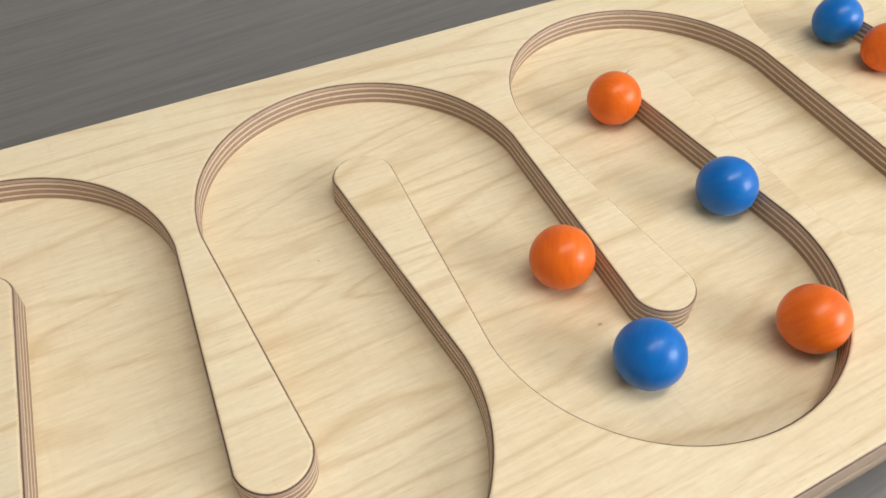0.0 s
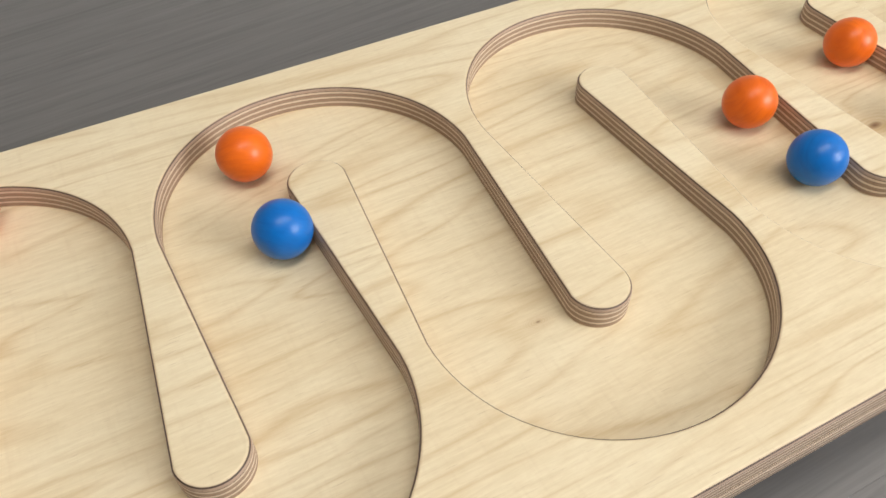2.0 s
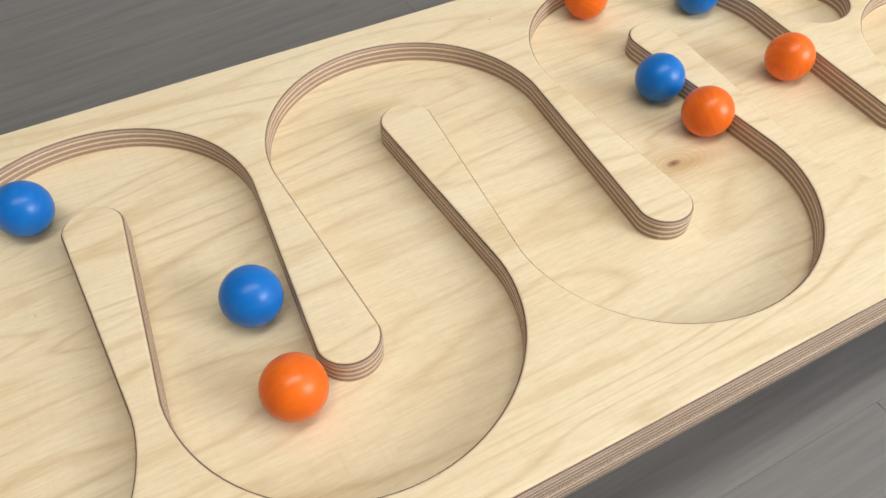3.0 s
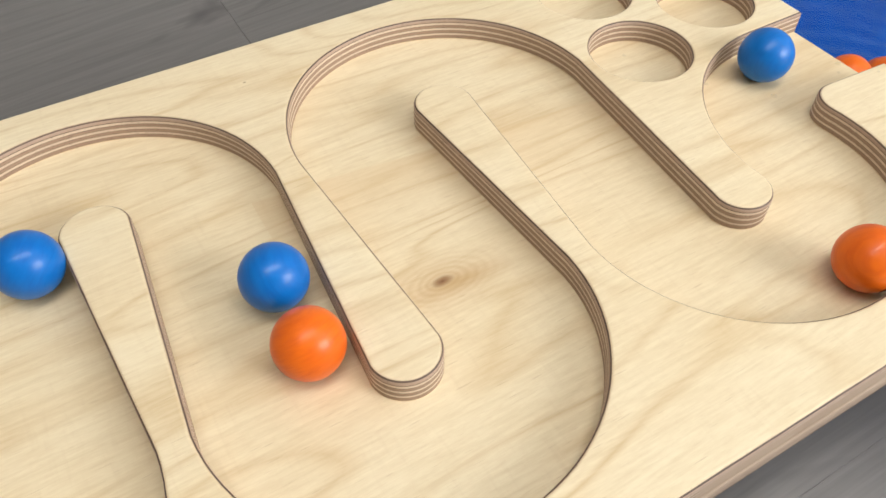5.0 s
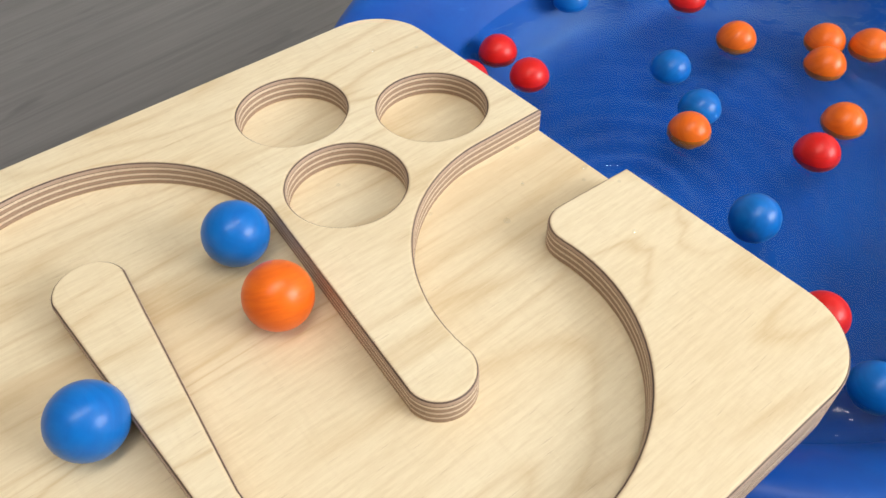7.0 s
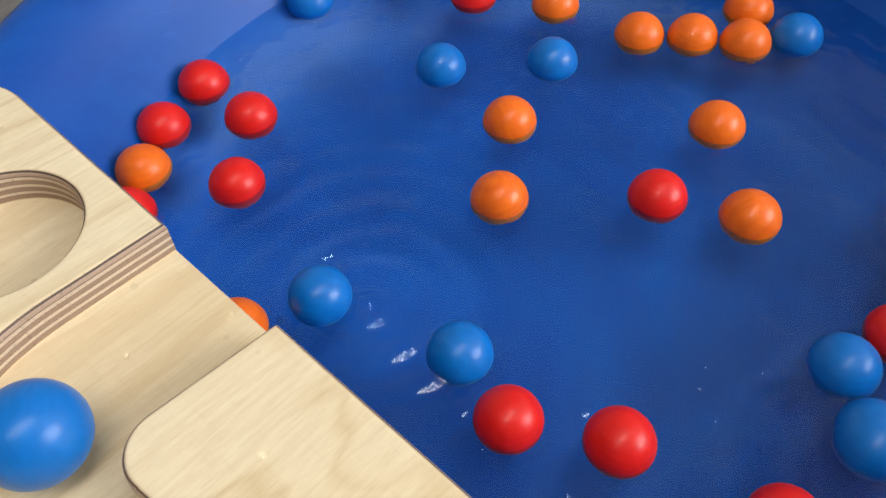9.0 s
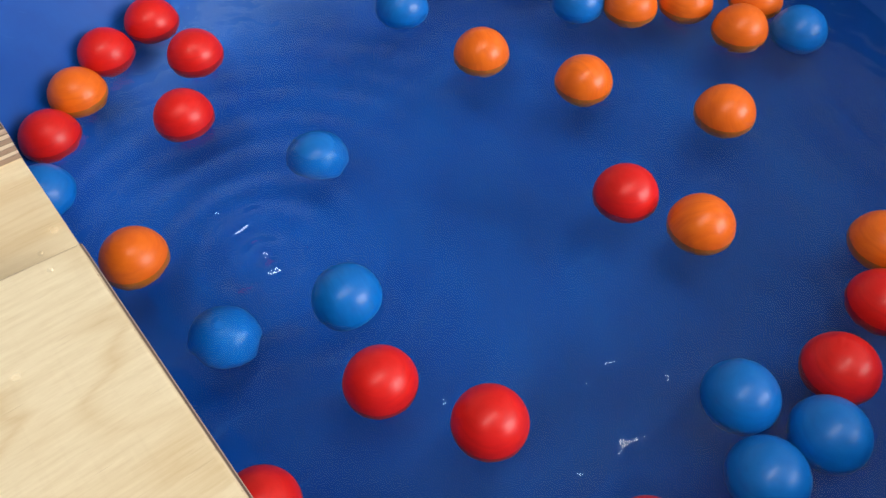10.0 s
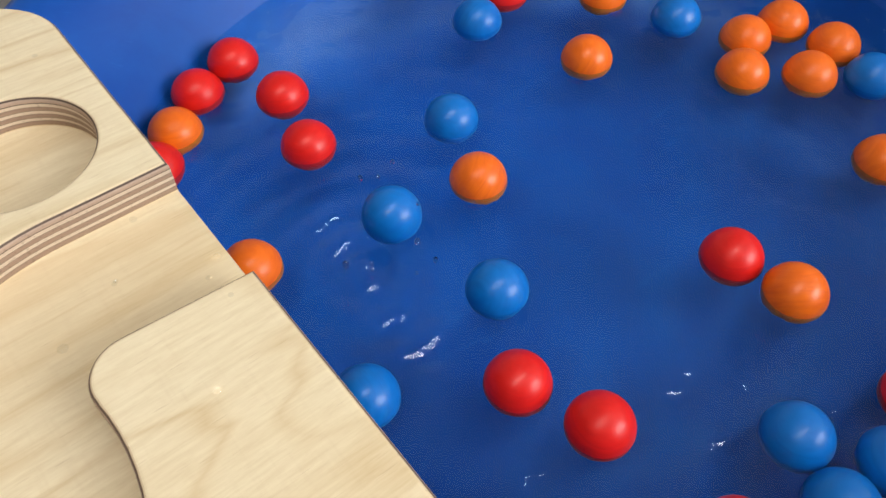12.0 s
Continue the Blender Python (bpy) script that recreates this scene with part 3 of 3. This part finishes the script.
def splash(t0, x, y, seed):
    """Drops thrown up where a ball strikes the water at t0."""
    rnd = random.Random(seed)
    for i in range(11):
        r = rnd.uniform(0.0009, 0.0026)
        bm = bmesh.new()
        bmesh.ops.create_icosphere(bm, subdivisions=2, radius=r, matrix=Matrix.Diagonal((1, 1, rnd.uniform(1.0, 1.9), 1)))
        for f in bm.faces:
            f.smooth = True
        ob = tagged(link("splash_drop", bm, CLEAR), "clear water drop thrown up from the tub", "water drop", "splash drops")
        ob.visible_shadow = False
        a, out, up = rnd.uniform(0, 6.28), rnd.uniform(0.05, 0.22), rnd.uniform(0.55, 1.05)
        start = Vector((x + 0.016 * math.cos(a), y + 0.016 * math.sin(a), WATER_Z - 0.004))
        low = Matrix.Translation((start.x, start.y, 0.006))
        rows = [(0, low), (t0 - 1 / 30, low), (t0, Matrix.Translation(start))]
        n = int(2 * up / 9.8 / 0.0334) + 1
        for j in range(1, n + 1):
            dt = j / 30
            p = start + Vector((math.cos(a) * out * dt, math.sin(a) * out * dt, max(0.0, up * dt - 4.9 * dt * dt)))
            rows.append((t0 + dt, Matrix.Translation(p)))
        rows += [(t0 + (n + 1) / 30, low), (13.0, low)]
        walk(ob, rows)


# ---------------------------------------------------------------- planks of the floor
PLANK_MESH = {}


def plank(length):
    if length not in PLANK_MESH:
        bm = boxed(-length / 2, length / 2, -0.11962, 0.11962, -0.012, 0.0)
        bmesh.ops.bevel(bm, geom=[e for e in bm.edges if all(v.co.z > -0.001 for v in e.verts)], offset=0.00015, segments=1, affect="EDGES")
        me = bpy.data.meshes.new("plank")
        bm.to_mesh(me)
        bm.free()
        me.materials.append(PLANK)
        PLANK_MESH[length] = me
    ob = new("plank", PLANK_MESH[length])
    ob.parent = FLOOR
    return ob


for iy in range(23):
    cy = y0 + 0.16 + iy * 0.2394
    left = x0 + 0.002
    cut = 0.5 + (iy * 0.83) % 1.7
    while left < x1 - 0.01:
        right = min(left + cut, x1 - 0.002)
        plank(round(right - left - 0.0004, 4)).location = ((left + right) / 2, cy, 0)
        left, cut = right, 2.0


def motions():
    run(ball('blue', track_label), [(0, 1.31), (1, 1.67), (2.13, 2.094)],
        [(2.19, 0.034, 0.055, 0.117), (2.25, 0.055, 0.055, 0.063), (2.29, 0.071, 0.055, -0.001), (2.38, 0.095, 0.06, -0.045), (2.51, 0.11, 0.062, -0.01), (2.63, 0.12, 0.064, 0.003), (8.3, 0.089, -0.019, 0.0), (8.5, 0.086, -0.012, 0.0), (9.0, 0.089, -0.004, 0.0), (9.5, 0.091, 0.002, 0.0), (10.0, 0.095, 0.005, 0.0), (10.5, 0.103, 0.005, 0.0), (11.0, 0.115, 0.005, 0.0), (11.5, 0.125, -0.001, 0.0), (12.0, 0.128, -0.003, 0.0)])
    run(ball('orange', track_label), [(0, 1.262), (1, 1.61), (2.32, 2.094)],
        [(2.38, 0.034, 0.055, 0.117), (2.44, 0.055, 0.055, 0.063), (2.48, 0.071, 0.055, -0.001), (2.57, 0.095, 0.06, -0.045), (2.7, 0.11, 0.062, -0.01), (2.82, 0.12, 0.064, 0.003), (6.7, 0.29, 0.016, 0.0), (8.3, 0.286, -0.08, 0.0), (8.5, 0.281, -0.073, 0.0), (9.0, 0.282, -0.075, 0.0), (9.5, 0.279, -0.079, 0.0), (10.0, 0.278, -0.085, 0.0), (10.5, 0.267, -0.092, 0.0), (11.0, 0.271, -0.099, 0.0), (11.5, 0.271, -0.11, 0.0), (12.0, 0.261, -0.116, 0.0)])
    run(ball('orange', track_label), [(0, 0.532), (0.2, 0.598), (0.3, 0.622), (0.5, 0.707), (1, 0.903), (1.9, 1.228), (2.0, 1.259), (2.1, 1.3), (2.3, 1.355), (3, 1.618), (3.4, 1.748), (4.32, 2.094)],
        [(4.38, 0.034, 0.055, 0.117), (4.44, 0.055, 0.055, 0.063), (4.49, 0.071, 0.055, -0.001), (4.57, 0.095, 0.06, -0.045), (4.7, 0.11, 0.062, -0.01), (4.82, 0.12, 0.064, 0.003), (6.7, 0.341, 0.068, 0.0), (8.3, 0.327, -0.017, 0.0), (8.5, 0.326, -0.012, 0.0), (9.0, 0.339, -0.017, 0.0), (9.5, 0.351, -0.023, 0.0), (10.0, 0.36, -0.036, 0.0), (10.5, 0.363, -0.049, 0.0), (11.0, 0.384, -0.062, 0.0), (11.5, 0.394, -0.075, 0.0), (12.0, 0.39, -0.09, 0.0)])
    run(ball('blue', track_label), [(0, 0.423), (0.5, 0.607), (0.7, 0.662), (1, 0.789), (1.2, 0.864), (1.3, 0.9), (1.4, 0.926), (2.1, 1.203), (2.5, 1.335), (2.6, 1.365), (3.0, 1.504), (3.3, 1.602), (3.5, 1.684), (3.7, 1.747), (4.62, 2.094)],
        [(4.68, 0.034, 0.055, 0.117), (4.74, 0.055, 0.055, 0.063), (4.79, 0.071, 0.055, -0.001), (4.87, 0.095, 0.06, -0.045), (5.0, 0.11, 0.062, -0.01), (5.12, 0.12, 0.064, 0.003), (6.0, 0.167, 0.084, 0.0), (6.5, 0.189, 0.089, 0.0), (8.3, 0.287, 0.107, 0.0), (8.5, 0.293, 0.112, 0.0), (9.0, 0.32, 0.112, 0.0), (9.5, 0.349, 0.115, 0.0), (10.0, 0.369, 0.104, 0.0), (10.5, 0.372, 0.1, 0.0), (11.0, 0.393, 0.103, 0.0), (11.5, 0.4, 0.102, 0.0), (12.0, 0.399, 0.097, 0.0)])
    run(ball('orange', track_label), [(0, 0.312), (0.5, 0.5), (0.8, 0.605), (0.9, 0.619), (1.0, 0.669), (1.3, 0.795), (1.5, 0.868), (2.5, 1.227), (2.8, 1.341), (3.0, 1.392), (3.1, 1.418), (3.5, 1.582), (3.7, 1.649), (4.88, 2.094)],
        [(4.94, 0.034, 0.055, 0.117), (5.0, 0.055, 0.055, 0.063), (5.04, 0.071, 0.055, -0.001), (5.13, 0.095, 0.06, -0.045), (5.26, 0.097, 0.07, -0.01), (5.38, 0.11, 0.072, 0.003), (6.0, 0.268, 0.14, 0.0), (6.5, 0.3, 0.136, 0.0), (8.5, 0.362, 0.146, 0.0), (9.0, 0.376, 0.153, 0.0)])
    run(ball('blue', track_label), [(0, 0.191), (0.3, 0.281), (0.5, 0.363), (1, 0.551), (1.4, 0.668), (1.5, 0.723), (2, 0.907), (2.5, 1.065), (2.8, 1.196), (3, 1.259), (3.3, 1.372), (3.5, 1.427), (3.7, 1.515), (5.2, 2.094)],
        [(5.26, 0.023, 0.056, 0.117), (5.32, 0.043, 0.059, 0.063), (5.37, 0.062, 0.063, -0.001), (5.45, 0.094, 0.073, -0.045), (5.58, 0.112, 0.076, -0.01), (5.7, 0.12, 0.077, 0.003), (6.0, 0.189, 0.132, 0.0), (6.5, 0.222, 0.144, 0.0), (8.3, 0.252, 0.153, 0.0), (8.5, 0.252, 0.159, 0.0), (9.0, 0.261, 0.172, 0.0), (9.5, 0.266, 0.184, 0.0), (10.0, 0.268, 0.182, 0.0), (10.5, 0.267, 0.183, 0.0), (11.0, 0.282, 0.195, 0.0), (11.5, 0.282, 0.195, 0.0), (12.0, 0.279, 0.194, 0.0)])
    run(ball('orange', track_label), [(0, 0.113), (0.3, 0.22), (0.5, 0.282), (1, 0.474), (1.4, 0.603), (1.5, 0.643), (1.6, 0.673), (1.8, 0.762), (2, 0.839), (2.4, 0.983), (2.5, 1.017), (2.6, 1.041), (2.8, 1.136), (3, 1.208), (3.3, 1.331), (3.5, 1.362), (3.7, 1.381), (5.3, 1.931), (5.5, 2.008), (5.73, 2.091)],
        [(5.79, 0.032, 0.062, 0.117), (5.85, 0.052, 0.063, 0.063), (5.9, 0.069, 0.066, -0.001), (5.98, 0.093, 0.072, -0.045), (6.11, 0.11, 0.072, -0.01), (6.23, 0.121, 0.074, 0.003), (6.5, 0.149, 0.078, 0.0), (8.3, 0.23, 0.086, 0.0), (8.5, 0.232, 0.091, 0.0), (9.0, 0.25, 0.095, 0.0), (9.5, 0.269, 0.108, 0.0), (10.0, 0.279, 0.107, 0.0), (10.5, 0.284, 0.103, 0.0), (11.0, 0.303, 0.109, 0.0), (11.5, 0.311, 0.108, 0.0), (12.0, 0.313, 0.108, 0.0)])
    run(ball('orange', track_label), [(0, -0.961), (0.3, -0.85), (0.5, -0.777), (0.8, -0.646), (1.5, -0.373), (1.8, -0.257), (2, -0.188), (2.3, -0.087), (2.5, -0.005), (2.8, 0.097), (3, 0.173), (3.3, 0.273), (3.5, 0.351), (3.7, 0.427), (5.3, 1.001), (5.5, 1.065), (6, 1.256), (6.3, 1.364), (6.5, 1.418), (6.7, 1.496), (8.35, 2.092)],
        [(8.41, 0.033, 0.058, 0.117), (8.47, 0.054, 0.062, 0.063), (8.51, 0.071, 0.066, -0.001), (8.62, 0.093, 0.072, -0.045), (8.7, 0.094, 0.069, -0.012), (8.8, 0.142, 0.066, 0.004), (8.9, 0.172, 0.063, 0.0), (9.0, 0.191, 0.054, 0.0), (9.5, 0.268, 0.053, 0.0), (10.0, 0.312, 0.042, 0.0), (10.5, 0.333, 0.034, 0.0), (11.0, 0.361, 0.032, 0.0), (11.5, 0.38, 0.029, 0.0), (12.0, 0.388, 0.024, 0.0)])
    run(ball('blue', track_label), [(0, -1.049), (0.6, -0.83), (0.8, -0.751), (1, -0.65), (1.5, -0.466), (2, -0.268), (2.3, -0.152), (2.5, -0.089), (3, 0.101), (3.3, 0.2), (3.5, 0.277), (5.3, 0.948), (5.5, 1.006), (6, 1.196), (6.5, 1.371), (8.3, 2.008), (8.5, 2.063), (8.58, 2.091)],
        [(8.64, 0.033, 0.061, 0.117), (8.7, 0.055, 0.065, 0.063), (8.74, 0.072, 0.069, -0.001), (8.9, 0.063, 0.102, -0.04), (9.0, 0.061, 0.083, 0.004), (9.1, 0.071, 0.094, -0.014), (9.25, 0.072, 0.089, 0.0), (9.4, 0.079, 0.093, 0.003), (9.5, 0.106, 0.107, -0.045), (9.65, 0.124, 0.094, -0.02), (9.8, 0.143, 0.122, 0.002), (10.0, 0.143, 0.108, -0.012), (10.2, 0.145, 0.11, 0.001), (10.5, 0.153, 0.107, 0.0), (11.0, 0.17, 0.113, 0.0), (11.5, 0.181, 0.111, 0.0), (12.0, 0.196, 0.124, 0.0)])
    run(ball('blue', track_label), [(0, -1.127), (0.8, -0.837), (1, -0.782), (1.3, -0.695), (1.5, -0.654), (1.8, -0.594), (2.2, -0.441), (2.5, -0.348), (2.8, -0.247), (3, -0.195), (3.3, -0.097), (3.5, -0.014), (3.7, 0.067), (5.5, 0.707), (5.8, 0.82), (6, 0.909), (6.6, 1.127), (6.7, 1.15), (9, 1.987), (9.31, 2.09)],
        [(9.37, 0.031, 0.058, 0.117), (9.43, 0.053, 0.063, 0.063), (9.47, 0.071, 0.069, -0.001), (9.5, 0.053, 0.077, -0.022), (9.6, 0.054, 0.086, -0.05), (9.7, 0.042, 0.062, -0.045), (9.85, 0.035, 0.043, 0.0), (10.0, 0.033, 0.033, -0.016), (10.2, 0.03, 0.023, 0.002), (10.3, 0.027, 0.025, -0.008), (10.5, 0.03, 0.016, 0.0), (11.0, 0.032, 0.008, 0.0), (11.5, 0.031, -0.006, 0.0), (12.0, 0.027, -0.01, 0.0)])
    run(ball('orange', track_label), [(0, -1.642), (2.2, -0.833), (2.3, -0.809), (2.4, -0.775), (2.7, -0.695), (2.9, -0.654), (3.2, -0.596), (3.6, -0.439), (3.9, -0.348), (4.0, -0.307), (4.2, -0.24), (4.4, -0.188), (4.5, -0.151), (4.7, -0.098), (4.9, -0.013), (5.1, 0.065), (6.8, 0.668), (6.9, 0.708), (7.2, 0.822), (7.4, 0.911), (8.0, 1.128), (8.1, 1.148), (10.4, 1.983), (10.73, 2.092)],
        [(10.79, 0.033, 0.055, 0.117), (10.85, 0.054, 0.06, 0.063), (10.89, 0.07, 0.064, -0.001), (10.92, 0.071, 0.061, -0.02), (11.0, 0.091, 0.069, -0.03), (11.1, 0.104, 0.076, 0.005), (11.2, 0.116, 0.082, 0.002), (11.3, 0.122, 0.078, -0.016), (11.42, 0.135, 0.079, -0.012), (11.5, 0.142, 0.067, 0.004), (11.7, 0.158, 0.068, -0.003), (12.0, 0.175, 0.07, 0.0)])
    run(ball('blue', track_label), [(0, -1.944), (3.04, -0.839), (3.14, -0.817), (3.24, -0.782), (3.54, -0.695), (3.74, -0.654), (4.04, -0.596), (4.44, -0.439), (4.74, -0.348), (4.84, -0.307), (5.04, -0.24), (5.24, -0.188), (5.34, -0.151), (5.54, -0.098), (5.74, -0.013), (5.94, 0.065), (7.64, 0.668), (7.74, 0.708), (8.04, 0.822), (8.24, 0.911), (8.84, 1.128), (8.94, 1.148), (11.24, 1.983), (11.5, 2.067), (11.56, 2.091)],
        [(11.62, 0.032, 0.058, 0.117), (11.68, 0.052, 0.058, 0.063), (11.72, 0.068, 0.059, -0.001), (11.76, 0.083, 0.08, -0.04), (11.8, 0.092, 0.078, -0.05), (11.9, 0.104, 0.08, -0.015), (12.0, 0.111, 0.079, 0.006)])
    drift(ball('red', float_label, True), [(8.3, 0.09, 0.268), (8.5, 0.085, 0.276), (9.0, 0.084, 0.281), (9.5, 0.083, 0.283), (10.0, 0.081, 0.275), (10.5, 0.077, 0.274), (11.0, 0.079, 0.272), (11.5, 0.071, 0.264), (12.0, 0.071, 0.264)])
    drift(ball('orange', float_label, True), [(9.0, 0.05, 0.256), (9.5, 0.048, 0.257), (10.0, 0.049, 0.25), (10.5, 0.046, 0.249), (11.0, 0.047, 0.246), (11.5, 0.041, 0.239), (12.0, 0.04, 0.239)])
    drift(ball('red', float_label, True), [(9.5, 0.02, 0.23), (10.0, 0.019, 0.224), (10.5, 0.017, 0.224), (11.0, 0.02, 0.22), (11.5, 0.016, 0.214), (12.0, 0.014, 0.217)])
    drift(ball('red', float_label, True), [(8.3, 0.138, 0.28), (8.5, 0.134, 0.29), (9.0, 0.131, 0.296), (9.5, 0.127, 0.299), (10.0, 0.121, 0.286), (10.5, 0.114, 0.284), (11.0, 0.115, 0.284), (11.5, 0.11, 0.278), (12.0, 0.108, 0.277)])
    drift(ball('red', float_label, True), [(8.3, 0.135, 0.231), (8.5, 0.131, 0.237), (9.0, 0.132, 0.24), (9.5, 0.13, 0.243), (10.0, 0.128, 0.234), (10.5, 0.123, 0.229), (11.0, 0.125, 0.23), (11.5, 0.118, 0.221), (12.0, 0.117, 0.221)])
    drift(ball('red', float_label, True), [(8.3, 0.083, 0.192), (8.5, 0.081, 0.198), (9.0, 0.085, 0.196), (9.5, 0.091, 0.193), (10.0, 0.093, 0.185), (10.5, 0.093, 0.178), (11.0, 0.102, 0.179), (11.5, 0.103, 0.167), (12.0, 0.105, 0.168)])
    drift(ball('red', float_label, True), [(8.3, 0.077, -0.06), (8.5, 0.074, -0.055), (9.0, 0.077, -0.05), (9.5, 0.078, -0.046), (10.0, 0.079, -0.047), (10.5, 0.079, -0.049), (11.0, 0.088, -0.052), (11.5, 0.094, -0.058), (12.0, 0.097, -0.056)])
    drift(ball('red', float_label, True), [(8.3, 0.103, -0.11), (8.5, 0.103, -0.105), (9.0, 0.106, -0.101), (9.5, 0.107, -0.097), (10.0, 0.107, -0.098), (10.5, 0.106, -0.098), (11.0, 0.113, -0.099), (11.5, 0.116, -0.106), (12.0, 0.114, -0.102)])
    drift(ball('red', float_label, True), [(6.7, 0.238, -0.006), (8.3, 0.256, -0.022), (8.5, 0.253, -0.017), (9.0, 0.259, -0.022), (9.5, 0.262, -0.029), (10.0, 0.262, -0.042), (10.5, 0.255, -0.052), (11.0, 0.261, -0.061), (11.5, 0.261, -0.07), (12.0, 0.253, -0.076)])
    drift(ball('blue', float_label, True), [(8.3, 0.08, -0.167), (8.5, 0.078, -0.161)])
    drift(ball('blue', float_label, True), [(9.0, 0.223, -0.166), (9.5, 0.217, -0.166), (10.0, 0.21, -0.166), (10.5, 0.199, -0.165), (11.0, 0.199, -0.168), (11.5, 0.198, -0.175), (12.0, 0.189, -0.171)])
    drift(ball('blue', float_label, True), [(9.0, 0.196, -0.195), (9.5, 0.231, -0.202), (10.0, 0.227, -0.205), (10.5, 0.22, -0.204), (11.0, 0.222, -0.209), (11.5, 0.228, -0.213), (12.0, 0.216, -0.211)])
    drift(ball('blue', float_label, True), [(9.5, 0.191, -0.197), (10.0, 0.188, -0.199), (10.5, 0.181, -0.199), (11.0, 0.181, -0.204), (11.5, 0.187, -0.21), (12.0, 0.176, -0.207)])
    drift(ball('red', float_label, True), [(9.0, 0.261, -0.18), (9.5, 0.265, -0.185), (10.0, 0.26, -0.188), (10.5, 0.254, -0.189), (11.0, 0.258, -0.194), (11.5, 0.263, -0.2), (12.0, 0.256, -0.198)])
    drift(ball('red', float_label, True), [(9.5, 0.318, -0.176), (10.0, 0.311, -0.18), (10.5, 0.303, -0.182), (12.0, 0.316, -0.212)])
    drift(ball('orange', float_label, True), [(9.5, 0.351, -0.153), (10.0, 0.346, -0.158), (10.5, 0.336, -0.161), (12.0, 0.356, -0.198)])
    drift(ball('orange', float_label, True), [(8.5, 0.381, 0.075), (9.0, 0.387, 0.08), (9.5, 0.394, 0.085), (10.0, 0.394, 0.076), (10.5, 0.398, 0.067), (11.0, 0.413, 0.06), (11.5, 0.421, 0.054), (12.0, 0.42, 0.047)])
    drift(ball('orange', float_label, True), [(8.5, 0.404, 0.041), (9.0, 0.411, 0.048), (9.5, 0.422, 0.056), (10.0, 0.427, 0.053), (10.5, 0.431, 0.047), (11.0, 0.453, 0.044), (11.5, 0.46, 0.044), (12.0, 0.456, 0.04)])
    drift(ball('orange', float_label, True), [(8.5, 0.433, 0.014), (9.0, 0.43, 0.014), (9.5, 0.435, 0.016), (10.0, 0.432, 0.009), (10.5, 0.423, 0.002), (11.0, 0.433, -0.0), (11.5, 0.432, -0.004), (12.0, 0.422, -0.009)])
    drift(ball('orange', float_label, True), [(8.5, 0.466, 0.031), (9.0, 0.466, 0.032), (9.5, 0.473, 0.034), (10.0, 0.468, 0.023), (10.5, 0.456, 0.015), (11.0, 0.475, 0.012), (11.5, 0.474, 0.008), (12.0, 0.462, -0.001)])
    drift(ball('blue', float_label, True), [(8.5, 0.464, -0.011), (9.0, 0.46, -0.012), (9.5, 0.467, -0.01), (10.0, 0.462, -0.018), (10.5, 0.45, -0.025), (11.0, 0.466, -0.028), (11.5, 0.467, -0.03), (12.0, 0.454, -0.039)])
    drift(ball('blue', float_label, True), [(8.3, 0.255, 0.295), (8.5, 0.252, 0.306), (9.0, 0.251, 0.312)])
    drift(ball('red', float_label, True), [(9.0, 0.343, 0.212), (12.0, 0.319, 0.207)])
    drift(ball('orange', float_label, True), [(9.5, 0.014, 0.105), (10.0, 0.018, 0.103), (10.5, 0.016, 0.104), (11.0, 0.021, 0.104), (11.5, 0.019, 0.101), (12.0, 0.022, 0.104)])
    drift(ball('blue', float_label, True), [(9.5, -0.002, 0.189), (10.0, -0.003, 0.182), (10.5, -0.003, 0.186)])
    drift(ball('red', float_label, True), [(8.5, 0.128, -0.186), (9.0, 0.125, -0.184)])
    drift(ball('red', float_label, True), [(9.5, 0.001, -0.058), (10.0, 0.0, -0.062), (10.5, -0.002, -0.066)])
    for i, (t0, x, y) in enumerate(((5.04, 0.08, 0.055), (5.36, 0.08, 0.055), (5.9, 0.08, 0.055), (8.53, 0.085, 0.056), (8.76, 0.07, 0.06), (9.47, 0.085, 0.075), (10.88, 0.085, 0.058), (11.63, 0.09, 0.06), (11.90, 0.099, 0.050))):
        splash(t0, x, y, 40 + i)


motions()
